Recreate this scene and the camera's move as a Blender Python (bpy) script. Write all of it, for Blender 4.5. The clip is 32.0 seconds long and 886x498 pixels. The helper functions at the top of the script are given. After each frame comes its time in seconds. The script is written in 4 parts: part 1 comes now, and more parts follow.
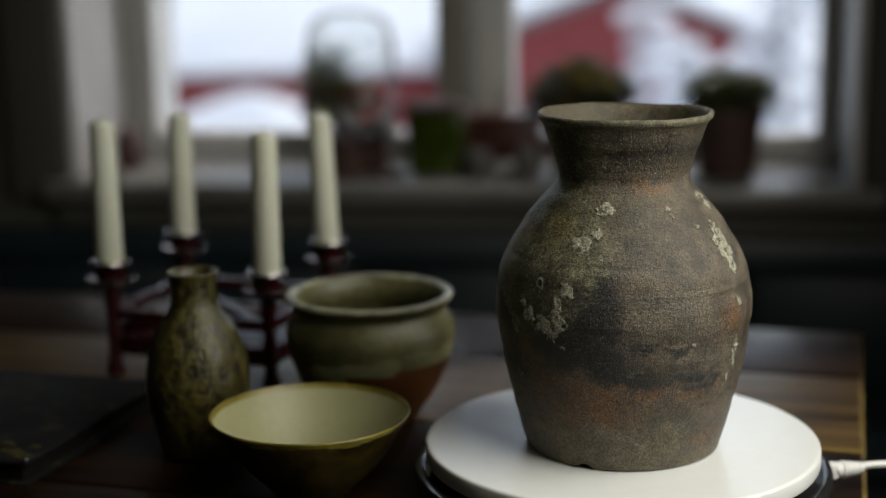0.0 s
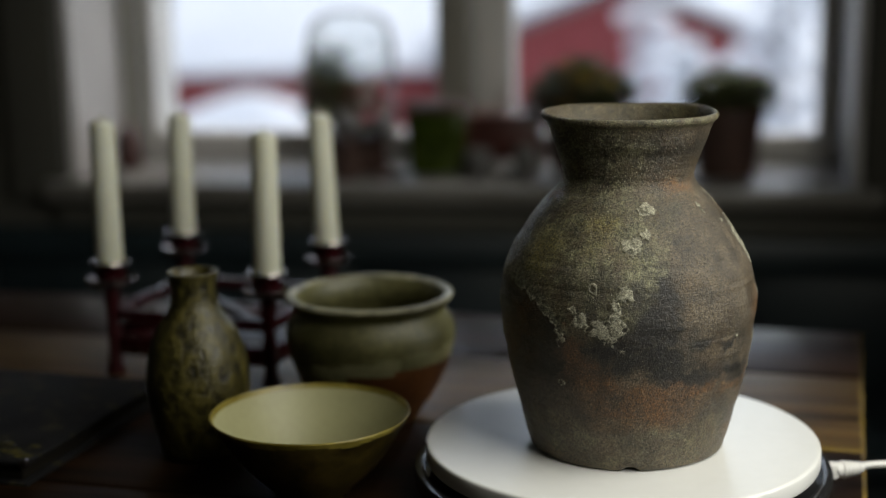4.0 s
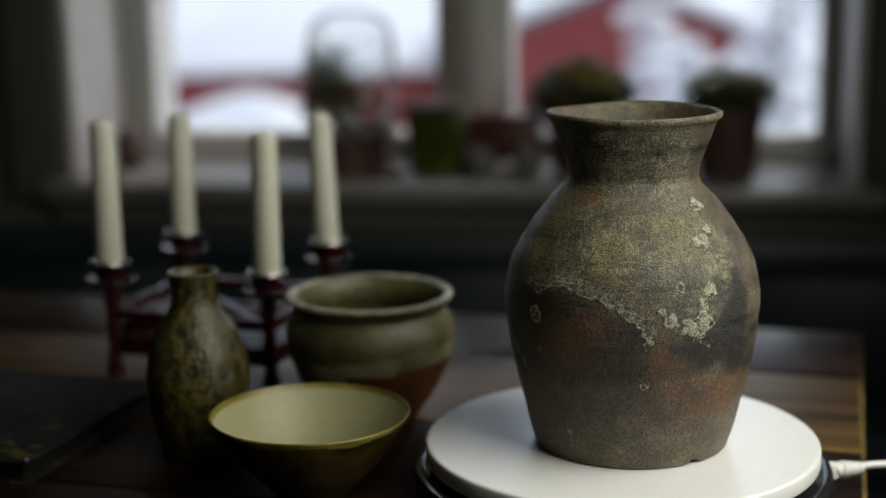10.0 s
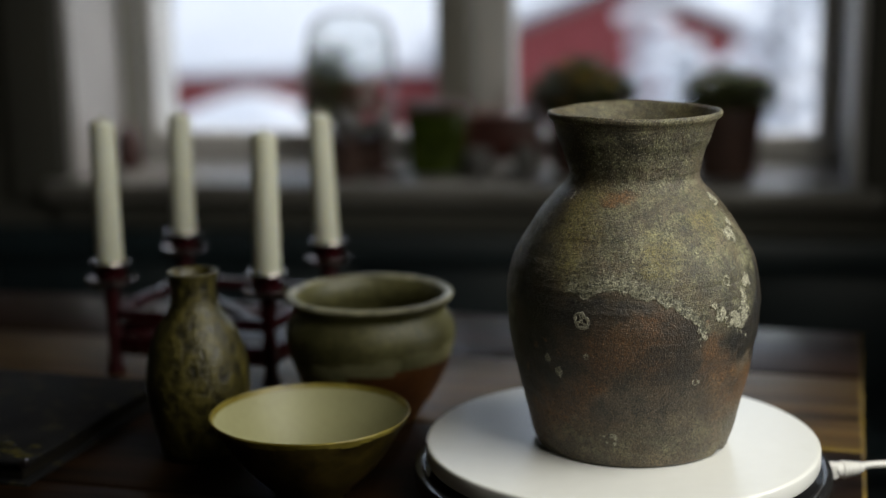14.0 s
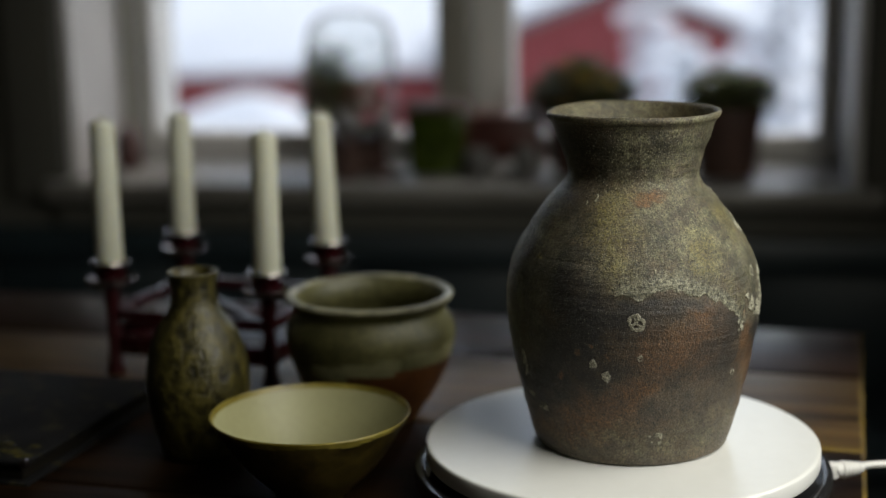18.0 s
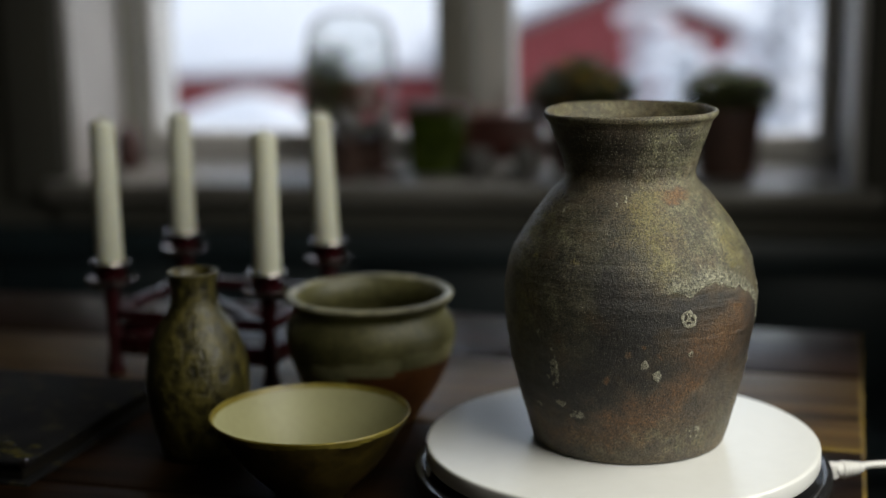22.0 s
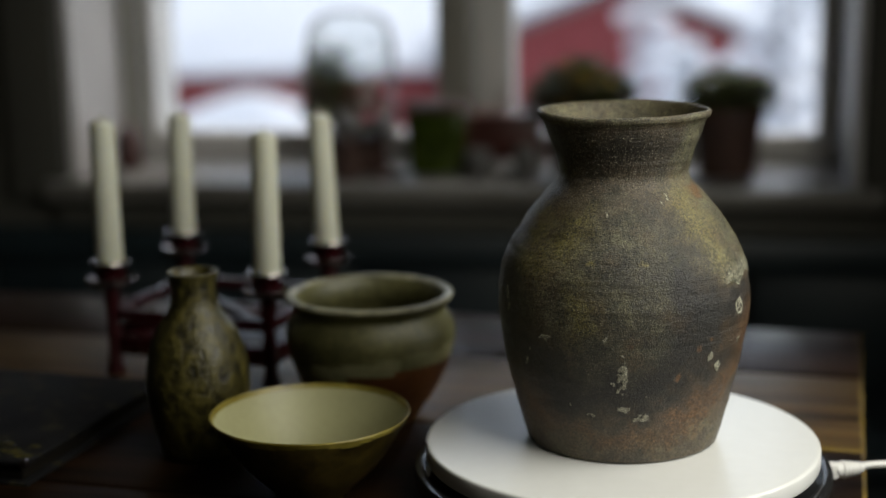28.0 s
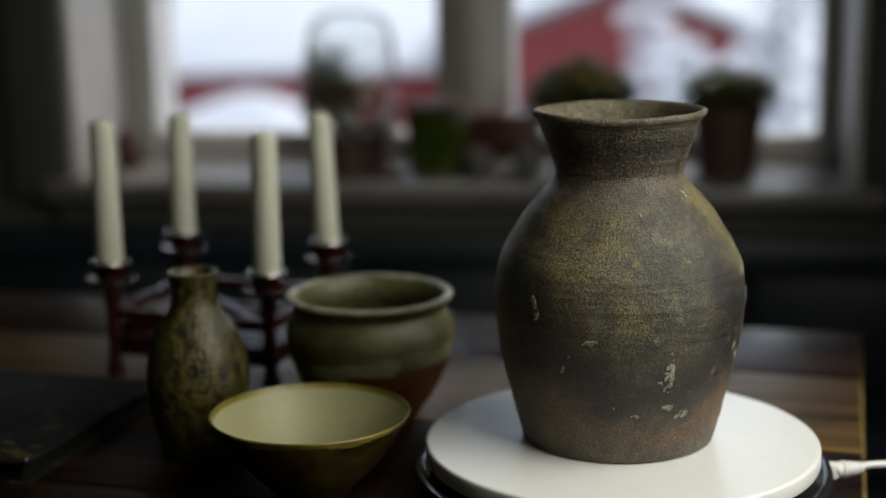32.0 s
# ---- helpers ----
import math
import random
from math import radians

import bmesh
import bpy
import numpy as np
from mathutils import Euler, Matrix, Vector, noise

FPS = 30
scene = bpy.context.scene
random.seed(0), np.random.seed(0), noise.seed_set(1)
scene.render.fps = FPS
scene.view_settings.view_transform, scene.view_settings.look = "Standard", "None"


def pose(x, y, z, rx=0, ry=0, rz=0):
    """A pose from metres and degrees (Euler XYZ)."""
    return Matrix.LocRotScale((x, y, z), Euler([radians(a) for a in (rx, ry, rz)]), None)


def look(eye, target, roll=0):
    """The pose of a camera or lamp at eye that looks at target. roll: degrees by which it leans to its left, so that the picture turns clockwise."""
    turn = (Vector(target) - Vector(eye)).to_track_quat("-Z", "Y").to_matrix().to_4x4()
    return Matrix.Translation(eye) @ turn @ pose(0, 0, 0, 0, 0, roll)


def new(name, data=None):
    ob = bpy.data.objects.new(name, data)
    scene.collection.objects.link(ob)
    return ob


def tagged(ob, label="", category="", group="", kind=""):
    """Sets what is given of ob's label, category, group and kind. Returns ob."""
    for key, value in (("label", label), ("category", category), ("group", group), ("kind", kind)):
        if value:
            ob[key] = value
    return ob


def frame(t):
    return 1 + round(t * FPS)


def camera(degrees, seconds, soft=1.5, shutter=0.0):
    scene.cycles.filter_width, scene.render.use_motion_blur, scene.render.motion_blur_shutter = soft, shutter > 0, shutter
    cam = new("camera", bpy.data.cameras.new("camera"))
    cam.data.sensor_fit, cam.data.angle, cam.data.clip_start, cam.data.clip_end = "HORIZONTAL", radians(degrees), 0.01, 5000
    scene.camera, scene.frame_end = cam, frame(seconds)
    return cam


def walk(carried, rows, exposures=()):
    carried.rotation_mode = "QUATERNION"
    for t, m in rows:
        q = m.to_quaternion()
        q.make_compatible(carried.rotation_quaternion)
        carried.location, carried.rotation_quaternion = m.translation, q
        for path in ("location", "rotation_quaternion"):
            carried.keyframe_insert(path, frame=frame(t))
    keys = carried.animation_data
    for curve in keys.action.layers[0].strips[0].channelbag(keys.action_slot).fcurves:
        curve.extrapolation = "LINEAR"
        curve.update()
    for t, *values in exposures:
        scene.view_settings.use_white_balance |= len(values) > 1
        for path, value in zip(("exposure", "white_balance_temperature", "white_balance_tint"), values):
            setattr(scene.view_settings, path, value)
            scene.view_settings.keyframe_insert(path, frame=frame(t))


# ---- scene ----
# one still camera on a tripod before the table, focused on the vase
PITCH = radians(11.6)
EYE = Vector((0, 0, 1.099))
cam = camera(33.57, 32.0, soft=1.25)
STILL = look(EYE, EYE + Vector((0, math.cos(PITCH), -math.sin(PITCH))), -0.96)
walk(cam, [(0, STILL), (32, STILL)], exposures=[(0, 0.68), (32, 0.68)])
cam.data.dof.use_dof = True
cam.data.dof.focus_distance = 0.85
cam.data.dof.aperture_fstop = 3.1

# ---- reference axes ----
TABLE_Z = 0.75
DISC_Z = 0.79
AXIS = Vector((0.112, 0.899))
TURN = 6.03                                   # degrees a second
ROOM = pose(0, 2.12, 0, 0, 0, -10)           # x along the window wall, y out through it
TABLE = pose(0.379, 1.292, 0, 0, 0, -15.2)    # origin at the table's far right corner

# ---- daylight: overcast winter sky ----
world = bpy.data.worlds.new("overcast_sky")
scene.world = world
world.use_nodes = True
wn, wl = world.node_tree.nodes, world.node_tree.links
sky = wn.new("ShaderNodeTexSky")
sky.sky_type = "NISHITA"
sky.sun_disc = False
sky.sun_elevation = radians(56)
sky.sun_rotation = radians(42)
sky.air_density = 1.0
sky.dust_density = 1.5
grey = wn.new("ShaderNodeHueSaturation")
grey.inputs["Saturation"].default_value = 0.6
wl.new(sky.outputs[0], grey.inputs["Color"])
wl.new(grey.outputs[0], wn["Background"].inputs["Color"])
wn["Background"].inputs["Strength"].default_value = 0.138

sun = bpy.data.lights.new("sun", "SUN")
sun.energy, sun.angle, sun.color = 1.15, radians(40), (1.0, 0.97, 0.93)
sun_ob = new("sun", sun)
sun_ob.matrix_world = look((6.7, 19.4, 14.8), (0, 12, 0))

# the sky's light through the side window, beside the camera
side = bpy.data.lights.new("side_window_light", "AREA")
side.shape, side.size, side.size_y = "RECTANGLE", 1.00, 1.00
side.energy, side.color = 10.0, (1.0, 0.975, 0.845)
side_ob = new("side_window_light", side)
side_ob.matrix_world = ROOM @ look((0.90, -1.49, 1.48), (0.20, -1.33, 1.00))


# ---- materials ----
def tree_of(name):
    m = bpy.data.materials.new(name)
    m.use_nodes = True
    return m, m.node_tree.nodes, m.node_tree.links


def lin(c):
    return (*c, 1.0)


def surface(name, a, b, scale=8.0, rough=0.6, metal=0.0, bump=0.15, fine=90.0, stretch=(1, 1, 1), spots=None, vary=0.0, coat=0.0, rough_vary=0.12, detail=6.0, spec=0.5):
    """A two-tone surface: broad stains between colours a and b, a fine grain on top, relief, uneven gloss."""
    m, n, l = tree_of(name)
    p = n["Principled BSDF"]
    tc = n.new("ShaderNodeTexCoord")
    mp = n.new("ShaderNodeMapping")
    mp.inputs["Scale"].default_value = stretch
    l.new(tc.outputs["Object"], mp.inputs["Vector"])
    big = n.new("ShaderNodeTexNoise")
    big.inputs["Scale"].default_value, big.inputs["Detail"].default_value = scale, detail
    big.inputs["Distortion"].default_value = 0.4
    l.new(mp.outputs[0], big.inputs["Vector"])
    small = n.new("ShaderNodeTexNoise")
    small.inputs["Scale"].default_value, small.inputs["Detail"].default_value = fine, 4.0
    l.new(mp.outputs[0], small.inputs["Vector"])
    ramp = n.new("ShaderNodeValToRGB")
    ramp.color_ramp.elements[0].position, ramp.color_ramp.elements[1].position = 0.32, 0.68
    ramp.color_ramp.elements[0].color, ramp.color_ramp.elements[1].color = lin(a), lin(b)
    add = n.new("ShaderNodeMath")
    add.operation = "MULTIPLY_ADD"
    l.new(small.outputs["Fac"], add.inputs[0])
    add.inputs[1].default_value = 0.45
    l.new(big.outputs["Fac"], add.inputs[2])
    off = n.new("ShaderNodeMath")
    off.operation = "SUBTRACT"
    l.new(add.outputs[0], off.inputs[0])
    off.inputs[1].default_value = 0.225
    l.new(off.outputs[0], ramp.inputs["Fac"])
    colour = ramp.outputs["Color"]
    if vary:
        info = n.new("ShaderNodeObjectInfo")
        hsv = n.new("ShaderNodeHueSaturation")
        rng = n.new("ShaderNodeMapRange")
        rng.inputs["To Min"].default_value, rng.inputs["To Max"].default_value = 1 - vary, 1 + vary
        l.new(info.outputs["Random"], rng.inputs["Value"])
        l.new(rng.outputs[0], hsv.inputs["Value"])
        l.new(colour, hsv.inputs["Color"])
        colour = hsv.outputs[0]
    if spots:
        sc, colour2, low = spots
        sp = n.new("ShaderNodeTexNoise")
        sp.inputs["Scale"].default_value, sp.inputs["Detail"].default_value = sc, 2.0
        l.new(mp.outputs[0], sp.inputs["Vector"])
        sr = n.new("ShaderNodeMapRange")
        sr.inputs["From Min"].default_value, sr.inputs["From Max"].default_value = low, low + 0.05
        l.new(sp.outputs["Fac"], sr.inputs["Value"])
        mx = n.new("ShaderNodeMixRGB")
        l.new(sr.outputs[0], mx.inputs["Fac"])
        l.new(colour, mx.inputs["Color1"])
        mx.inputs["Color2"].default_value = lin(colour2)
        colour = mx.outputs[0]
    l.new(colour, p.inputs["Base Color"])
    rr = n.new("ShaderNodeMapRange")
    rr.inputs["To Min"].default_value, rr.inputs["To Max"].default_value = max(0.02, rough - rough_vary), min(1, rough + rough_vary)
    l.new(big.outputs["Fac"], rr.inputs["Value"])
    l.new(rr.outputs[0], p.inputs["Roughness"])
    p.inputs["Metallic"].default_value = metal
    p.inputs["Coat Weight"].default_value = coat
    if bump:
        bp = n.new("ShaderNodeBump")
        bp.inputs["Strength"].default_value, bp.inputs["Distance"].default_value = bump, 0.004
        l.new(add.outputs[0], bp.inputs["Height"])
        l.new(bp.outputs[0], p.inputs["Normal"])
    p.inputs["Specular IOR Level"].default_value = spec
    return m


def wood(name, dark, light, rough=0.38, vary=0.12, across=14.0, bump=0.25, spec=0.5):
    """Long-grained worn wood, grain along x."""
    m, n, l = tree_of(name)
    p = n["Principled BSDF"]
    tc = n.new("ShaderNodeTexCoord")
    info = n.new("ShaderNodeObjectInfo")
    shift = n.new("ShaderNodeVectorMath")
    shift.operation = "MULTIPLY_ADD"
    l.new(info.outputs["Random"], shift.inputs[0])
    shift.inputs[1].default_value = (9.3, 4.1, 2.7)
    l.new(tc.outputs["Object"], shift.inputs[2])
    mp = n.new("ShaderNodeMapping")
    mp.inputs["Scale"].default_value = (1.3, across, across)
    l.new(shift.outputs[0], mp.inputs["Vector"])
    g = n.new("ShaderNodeTexNoise")
    g.inputs["Scale"].default_value, g.inputs["Detail"].default_value, g.inputs["Distortion"].default_value = 2.2, 8.0, 0.9
    l.new(mp.outputs[0], g.inputs["Vector"])
    mp2 = n.new("ShaderNodeMapping")
    mp2.inputs["Scale"].default_value = (6, 260, 260)
    l.new(shift.outputs[0], mp2.inputs["Vector"])
    f = n.new("ShaderNodeTexNoise")
    f.inputs["Scale"].default_value, f.inputs["Detail"].default_value = 1.0, 5.0
    l.new(mp2.outputs[0], f.inputs["Vector"])
    st = n.new("ShaderNodeTexNoise")
    st.inputs["Scale"].default_value, st.inputs["Detail"].default_value = 7.0, 6.0
    l.new(shift.outputs[0], st.inputs["Vector"])
    ramp = n.new("ShaderNodeValToRGB")
    ramp.color_ramp.elements[0].position, ramp.color_ramp.elements[1].position = 0.3, 0.72
    ramp.color_ramp.elements[0].color, ramp.color_ramp.elements[1].color = lin(dark), lin(light)
    a = n.new("ShaderNodeMath")
    a.operation = "MULTIPLY_ADD"
    l.new(f.outputs["Fac"], a.inputs[0])
    a.inputs[1].default_value = 0.35
    l.new(g.outputs["Fac"], a.inputs[2])
    b = n.new("ShaderNodeMath")
    b.operation = "MULTIPLY_ADD"
    l.new(st.outputs["Fac"], b.inputs[0])
    b.inputs[1].default_value = 0.5
    l.new(a.outputs[0], b.inputs[2])
    c = n.new("ShaderNodeMath")
    c.operation = "SUBTRACT"
    l.new(b.outputs[0], c.inputs[0])
    c.inputs[1].default_value = 0.42
    l.new(c.outputs[0], ramp.inputs["Fac"])
    hsv = n.new("ShaderNodeHueSaturation")
    rng = n.new("ShaderNodeMapRange")
    rng.inputs["To Min"].default_value, rng.inputs["To Max"].default_value = 1 - vary, 1 + vary
    l.new(info.outputs["Random"], rng.inputs["Value"])
    l.new(rng.outputs[0], hsv.inputs["Value"])
    l.new(ramp.outputs["Color"], hsv.inputs["Color"])
    l.new(hsv.outputs[0], p.inputs["Base Color"])
    rr = n.new("ShaderNodeMapRange")
    rr.inputs["To Min"].default_value, rr.inputs["To Max"].default_value = rough - 0.12, rough + 0.2
    l.new(st.outputs["Fac"], rr.inputs["Value"])
    l.new(rr.outputs[0], p.inputs["Roughness"])
    bp = n.new("ShaderNodeBump")
    p.inputs["Specular IOR Level"].default_value = spec
    bp.inputs["Strength"].default_value, bp.inputs["Distance"].default_value = bump, 0.002
    l.new(a.outputs[0], bp.inputs["Height"])
    l.new(bp.outputs[0], p.inputs["Normal"])
    return m


def glass(name, tint=(0.96, 0.98, 0.97), rough=0.0, thin=False):
    m, n, l = tree_of(name)
    p = n["Principled BSDF"]
    p.inputs["Base Color"].default_value = lin(tint)
    p.inputs["Transmission Weight"].default_value = 1.0
    p.inputs["Roughness"].default_value = rough
    p.inputs["IOR"].default_value = 1.02 if thin else 1.45
    nz = n.new("ShaderNodeTexNoise")
    nz.inputs["Scale"].default_value = 6.0
    bp = n.new("ShaderNodeBump")
    bp.inputs["Strength"].default_value, bp.inputs["Distance"].default_value = 0.03, 0.002
    l.new(nz.outputs["Fac"], bp.inputs["Height"])
    l.new(bp.outputs[0], p.inputs["Normal"])
    return m


def thin_glass(name, tint):
    """Blown glass too thin to bend the view: clear, with a Fresnel gloss."""
    m, n, l = tree_of(name)
    clear, gloss, mx, fr = (n.new("ShaderNode" + k) for k in ("BsdfTransparent", "BsdfGlossy", "MixShader", "Fresnel"))
    clear.inputs["Color"].default_value = lin(tint)
    gloss.inputs["Roughness"].default_value = 0.06
    fr.inputs["IOR"].default_value = 1.08
    nz = n.new("ShaderNodeTexNoise")
    nz.inputs["Scale"].default_value = 45.0
    bp = n.new("ShaderNodeBump")
    bp.inputs["Strength"].default_value, bp.inputs["Distance"].default_value = 0.2, 0.003
    l.new(nz.outputs["Fac"], bp.inputs["Height"])
    l.new(bp.outputs[0], gloss.inputs["Normal"])
    for a, b in ((fr.outputs[0], mx.inputs["Fac"]), (clear.outputs[0], mx.inputs[1]), (gloss.outputs[0], mx.inputs[2]), (mx.outputs[0], n["Material Output"].inputs["Surface"])):
        l.new(a, b)
    return m


M_GLASS = thin_glass("clear_glass", (0.97, 0.975, 0.97))
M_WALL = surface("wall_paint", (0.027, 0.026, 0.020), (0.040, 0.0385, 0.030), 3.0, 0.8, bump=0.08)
M_CEIL = surface("ceiling_paint", (0.20, 0.19, 0.17), (0.26, 0.25, 0.22), 2.0, 0.85, bump=0.05)
M_FLOOR = wood("floor_wood", (0.05, 0.032, 0.018), (0.12, 0.075, 0.04), 0.5)
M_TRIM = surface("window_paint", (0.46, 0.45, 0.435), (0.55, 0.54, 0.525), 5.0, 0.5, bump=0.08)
# lining: the window paint again, darkened so its colour holds the shade
M_LINING = surface("shaded_lining_paint", (0.25, 0.238, 0.228), (0.31, 0.295, 0.285), 5.0, 0.5, bump=0.08)
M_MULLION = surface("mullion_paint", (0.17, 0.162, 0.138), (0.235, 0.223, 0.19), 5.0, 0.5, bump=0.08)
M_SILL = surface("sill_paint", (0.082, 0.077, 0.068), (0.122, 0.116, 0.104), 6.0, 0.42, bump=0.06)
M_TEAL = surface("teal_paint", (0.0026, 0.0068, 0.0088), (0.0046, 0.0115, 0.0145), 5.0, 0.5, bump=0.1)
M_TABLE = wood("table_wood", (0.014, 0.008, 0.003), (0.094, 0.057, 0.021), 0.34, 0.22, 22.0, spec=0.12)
# near planks: the table wood darkened, deep shade put into its colour
M_TABLE_SHADED = wood("shaded_table_wood", (0.0016, 0.0011, 0.0008), (0.015, 0.0072, 0.0026), 0.50, 0.15, 22.0, spec=0.05)
# far plank: a darker, smoother copy of the table wood
M_TABLE_FAR = wood("far_table_wood", (0.003, 0.002, 0.0015), (0.022, 0.012, 0.007), 0.27, 0.15, 22.0, spec=0.085)
M_TABLE_EDGE = wood("worn_table_edge", (0.060, 0.038, 0.005), (0.17, 0.112, 0.016), 0.45)
M_PANE = glass("window_glass", thin=True)
M_RIB = glass("frosted_glass", (0.99, 0.99, 0.99), 0.25)
M_WHITE = surface("white_plastic", (0.67, 0.67, 0.65), (0.71, 0.71, 0.69), 3.0, 0.30, bump=0.02, rough_vary=0.06, spec=0.9)
M_BLACK = surface("black_plastic", (0.010, 0.010, 0.011), (0.016, 0.016, 0.017), 12.0, 0.18, bump=0.04)
M_CABLE = surface("cable_plastic", (0.58, 0.57, 0.55), (0.64, 0.63, 0.61), 20.0, 0.42, bump=0.03)
M_WAX = surface("candle_wax", (0.40, 0.40, 0.325), (0.47, 0.47, 0.385), 12.0, 0.45, bump=0.06)
M_WAX.node_tree.nodes["Principled BSDF"].inputs["Subsurface Weight"].default_value = 0.6
M_WAX.node_tree.nodes["Principled BSDF"].inputs["Subsurface Radius"].default_value = (0.006, 0.005, 0.003)
M_WICK = surface("wick_cotton", (0.30, 0.28, 0.22), (0.5, 0.47, 0.4), 200.0, 0.9)
M_RED = surface("red_lacquer", (0.014, 0.001, 0.0018), (0.026, 0.0015, 0.003), 15.0, 0.3, bump=0.05)
M_STEEL = surface("bright_metal", (0.24, 0.215, 0.22), (0.34, 0.31, 0.315), 20.0, 0.24, metal=1.0, bump=0.03)
M_OLIVE = surface("olive_ash_glaze", (0.007, 0.006, 0.002), (0.074, 0.062, 0.012), 150.0, 0.42, bump=0.45, fine=420.0, stretch=(1, 1, 0.75), detail=4.0)
M_CELADON = surface("grey_green_glaze", (0.032, 0.030, 0.009), (0.122, 0.115, 0.044), 16.0, 0.5, bump=0.12, fine=240.0)
M_LIP = surface("pale_rim_glaze", (0.075, 0.072, 0.040), (0.27, 0.26, 0.175), 40.0, 0.4, bump=0.08)
M_DRIP = surface("thick_glaze_edge", (0.085, 0.082, 0.036), (0.20, 0.19, 0.10), 30.0, 0.42, bump=0.12, fine=240.0)
M_CLAY = surface("iron_brown_clay", (0.030, 0.010, 0.003), (0.120, 0.042, 0.010), 22.0, 0.45, bump=0.25, fine=260.0)
M_BOWL_IN = surface("pale_celadon_glaze", (0.28, 0.27, 0.145), (0.33, 0.32, 0.175), 16.0, 0.45, bump=0.05, fine=240.0)
M_BOWL_RIM = surface("amber_rim_glaze", (0.11, 0.085, 0.011), (0.24, 0.195, 0.036), 40.0, 0.35, bump=0.05)
# bowl's outside: amber-olive glaze darkened, the underside's shade in its colour
M_BOWL_OUT = surface("shaded_amber_glaze", (0.007, 0.004, 0.0012), (0.056, 0.039, 0.007), 30.0, 0.34, bump=0.15, fine=200.0)
M_BOOK = surface("old_book_cover", (0.003, 0.003, 0.0033), (0.0070, 0.0068, 0.0072), 20.0, 0.9, spec=0.1, bump=0.25, fine=300.0, spots=(60.0, (0.016, 0.014, 0.007), 0.58))
M_FLAKE = surface("yellowed_board", (0.008, 0.007, 0.002), (0.050, 0.043, 0.009), 160.0, 0.9, spec=0.1, bump=0.3)
# page edges: aged paper taken near black, the bottle's shade in the colour
M_PAGES = surface("shaded_paper_edge", (0.004, 0.003, 0.002), (0.007, 0.006, 0.004), 30.0, 0.9, spec=0.08, stretch=(1, 1, 30))
M_POT = surface("dark_terracotta", (0.030, 0.014, 0.010), (0.060, 0.027, 0.018), 18.0, 0.75, bump=0.2)
M_POT_RED = surface("red_brown_lacquer", (0.035, 0.011, 0.008), (0.07, 0.018, 0.013), 18.0, 0.4, bump=0.1)
M_POT_GREEN = surface("green_glaze", (0.010, 0.017, 0.002), (0.048, 0.070, 0.005), 12.0, 0.25, bump=0.08)
M_SOIL = surface("potting_soil", (0.012, 0.009, 0.006), (0.03, 0.022, 0.015), 60.0, 0.95, bump=0.8)
def leaf(name, a, b):
    """A leaf that lets some light through."""
    m = surface(name, a, b, 40.0, 0.5, bump=0.1, vary=0.15)
    n, l = m.node_tree.nodes, m.node_tree.links
    p = n["Principled BSDF"]
    tr = n.new("ShaderNodeBsdfTranslucent")
    l.new(p.inputs["Base Color"].links[0].from_socket, tr.inputs["Color"])
    mx = n.new("ShaderNodeMixShader")
    mx.inputs["Fac"].default_value = 0.4
    l.new(p.outputs[0], mx.inputs[1])
    l.new(tr.outputs[0], mx.inputs[2])
    l.new(mx.outputs[0], n["Material Output"].inputs["Surface"])
    return m


M_LEAF = leaf("leaf_green", (0.070, 0.085, 0.026), (0.150, 0.160, 0.060))
M_LEAF_D = leaf("dark_leaf_green", (0.020, 0.030, 0.010), (0.055, 0.068, 0.022))
M_LEAF_P = leaf("pale_leaf_grey", (0.16, 0.17, 0.13), (0.30, 0.31, 0.26))
M_LEAF_Y = leaf("leaf_yellow", (0.16, 0.11, 0.015), (0.28, 0.18, 0.03))
M_STEM = surface("plant_stem", (0.05, 0.05, 0.02), (0.09, 0.08, 0.03), 40.0, 0.7)
M_PALE = surface("pale_stoneware", (0.055, 0.053, 0.051), (0.105, 0.102, 0.098), 25.0, 0.5, bump=0.1)
M_SNOW = surface("snow", (0.78, 0.80, 0.84), (0.86, 0.87, 0.90), 0.5, 0.7, bump=0.1, fine=4.0)
M_BARN = surface("falu_red_boards", (0.20, 0.035, 0.038), (0.27, 0.055, 0.055), 1.5, 0.85, bump=0.2, stretch=(6, 6, 0.4), fine=8.0)
M_BARGE = surface("grey_bargeboard", (0.16, 0.13, 0.13), (0.24, 0.20, 0.20), 2.0, 0.8)
M_BARK = surface("winter_bark", (0.07, 0.065, 0.065), (0.16, 0.15, 0.15), 6.0, 0.9, bump=0.5)
M_PLASTER = surface("foundation_plaster", (0.30, 0.29, 0.27), (0.40, 0.39, 0.36), 2.0, 0.9)


# ---- mesh helpers ----
def smooth(bm, angle=40):
    for f in bm.faces:
        f.smooth = True
    for e in bm.edges:
        if len(e.link_faces) == 2 and e.calc_face_angle(0) > radians(angle):
            e.smooth = False


def part(name, bm, material, parent=None, label="", m=None, soft=True):
    """Links a bmesh as one mesh object under a thing or a part."""
    if soft:
        smooth(bm)
    me = bpy.data.meshes.new(name)
    bm.to_mesh(me)
    bm.free()
    for mt in material if isinstance(material, (list, tuple)) else (material,):
        me.materials.append(mt)
    ob = new(name, me)
    if parent:
        ob.parent = parent
    if m is not None:
        ob.matrix_local = m
    if label:
        tagged(ob, label)
    return ob


def thing(name, m, label, category, group="", kind=""):
    ob = new(name)
    ob.empty_display_size = 0.05
    ob.matrix_world = m
    return tagged(ob, label, category, group, kind)


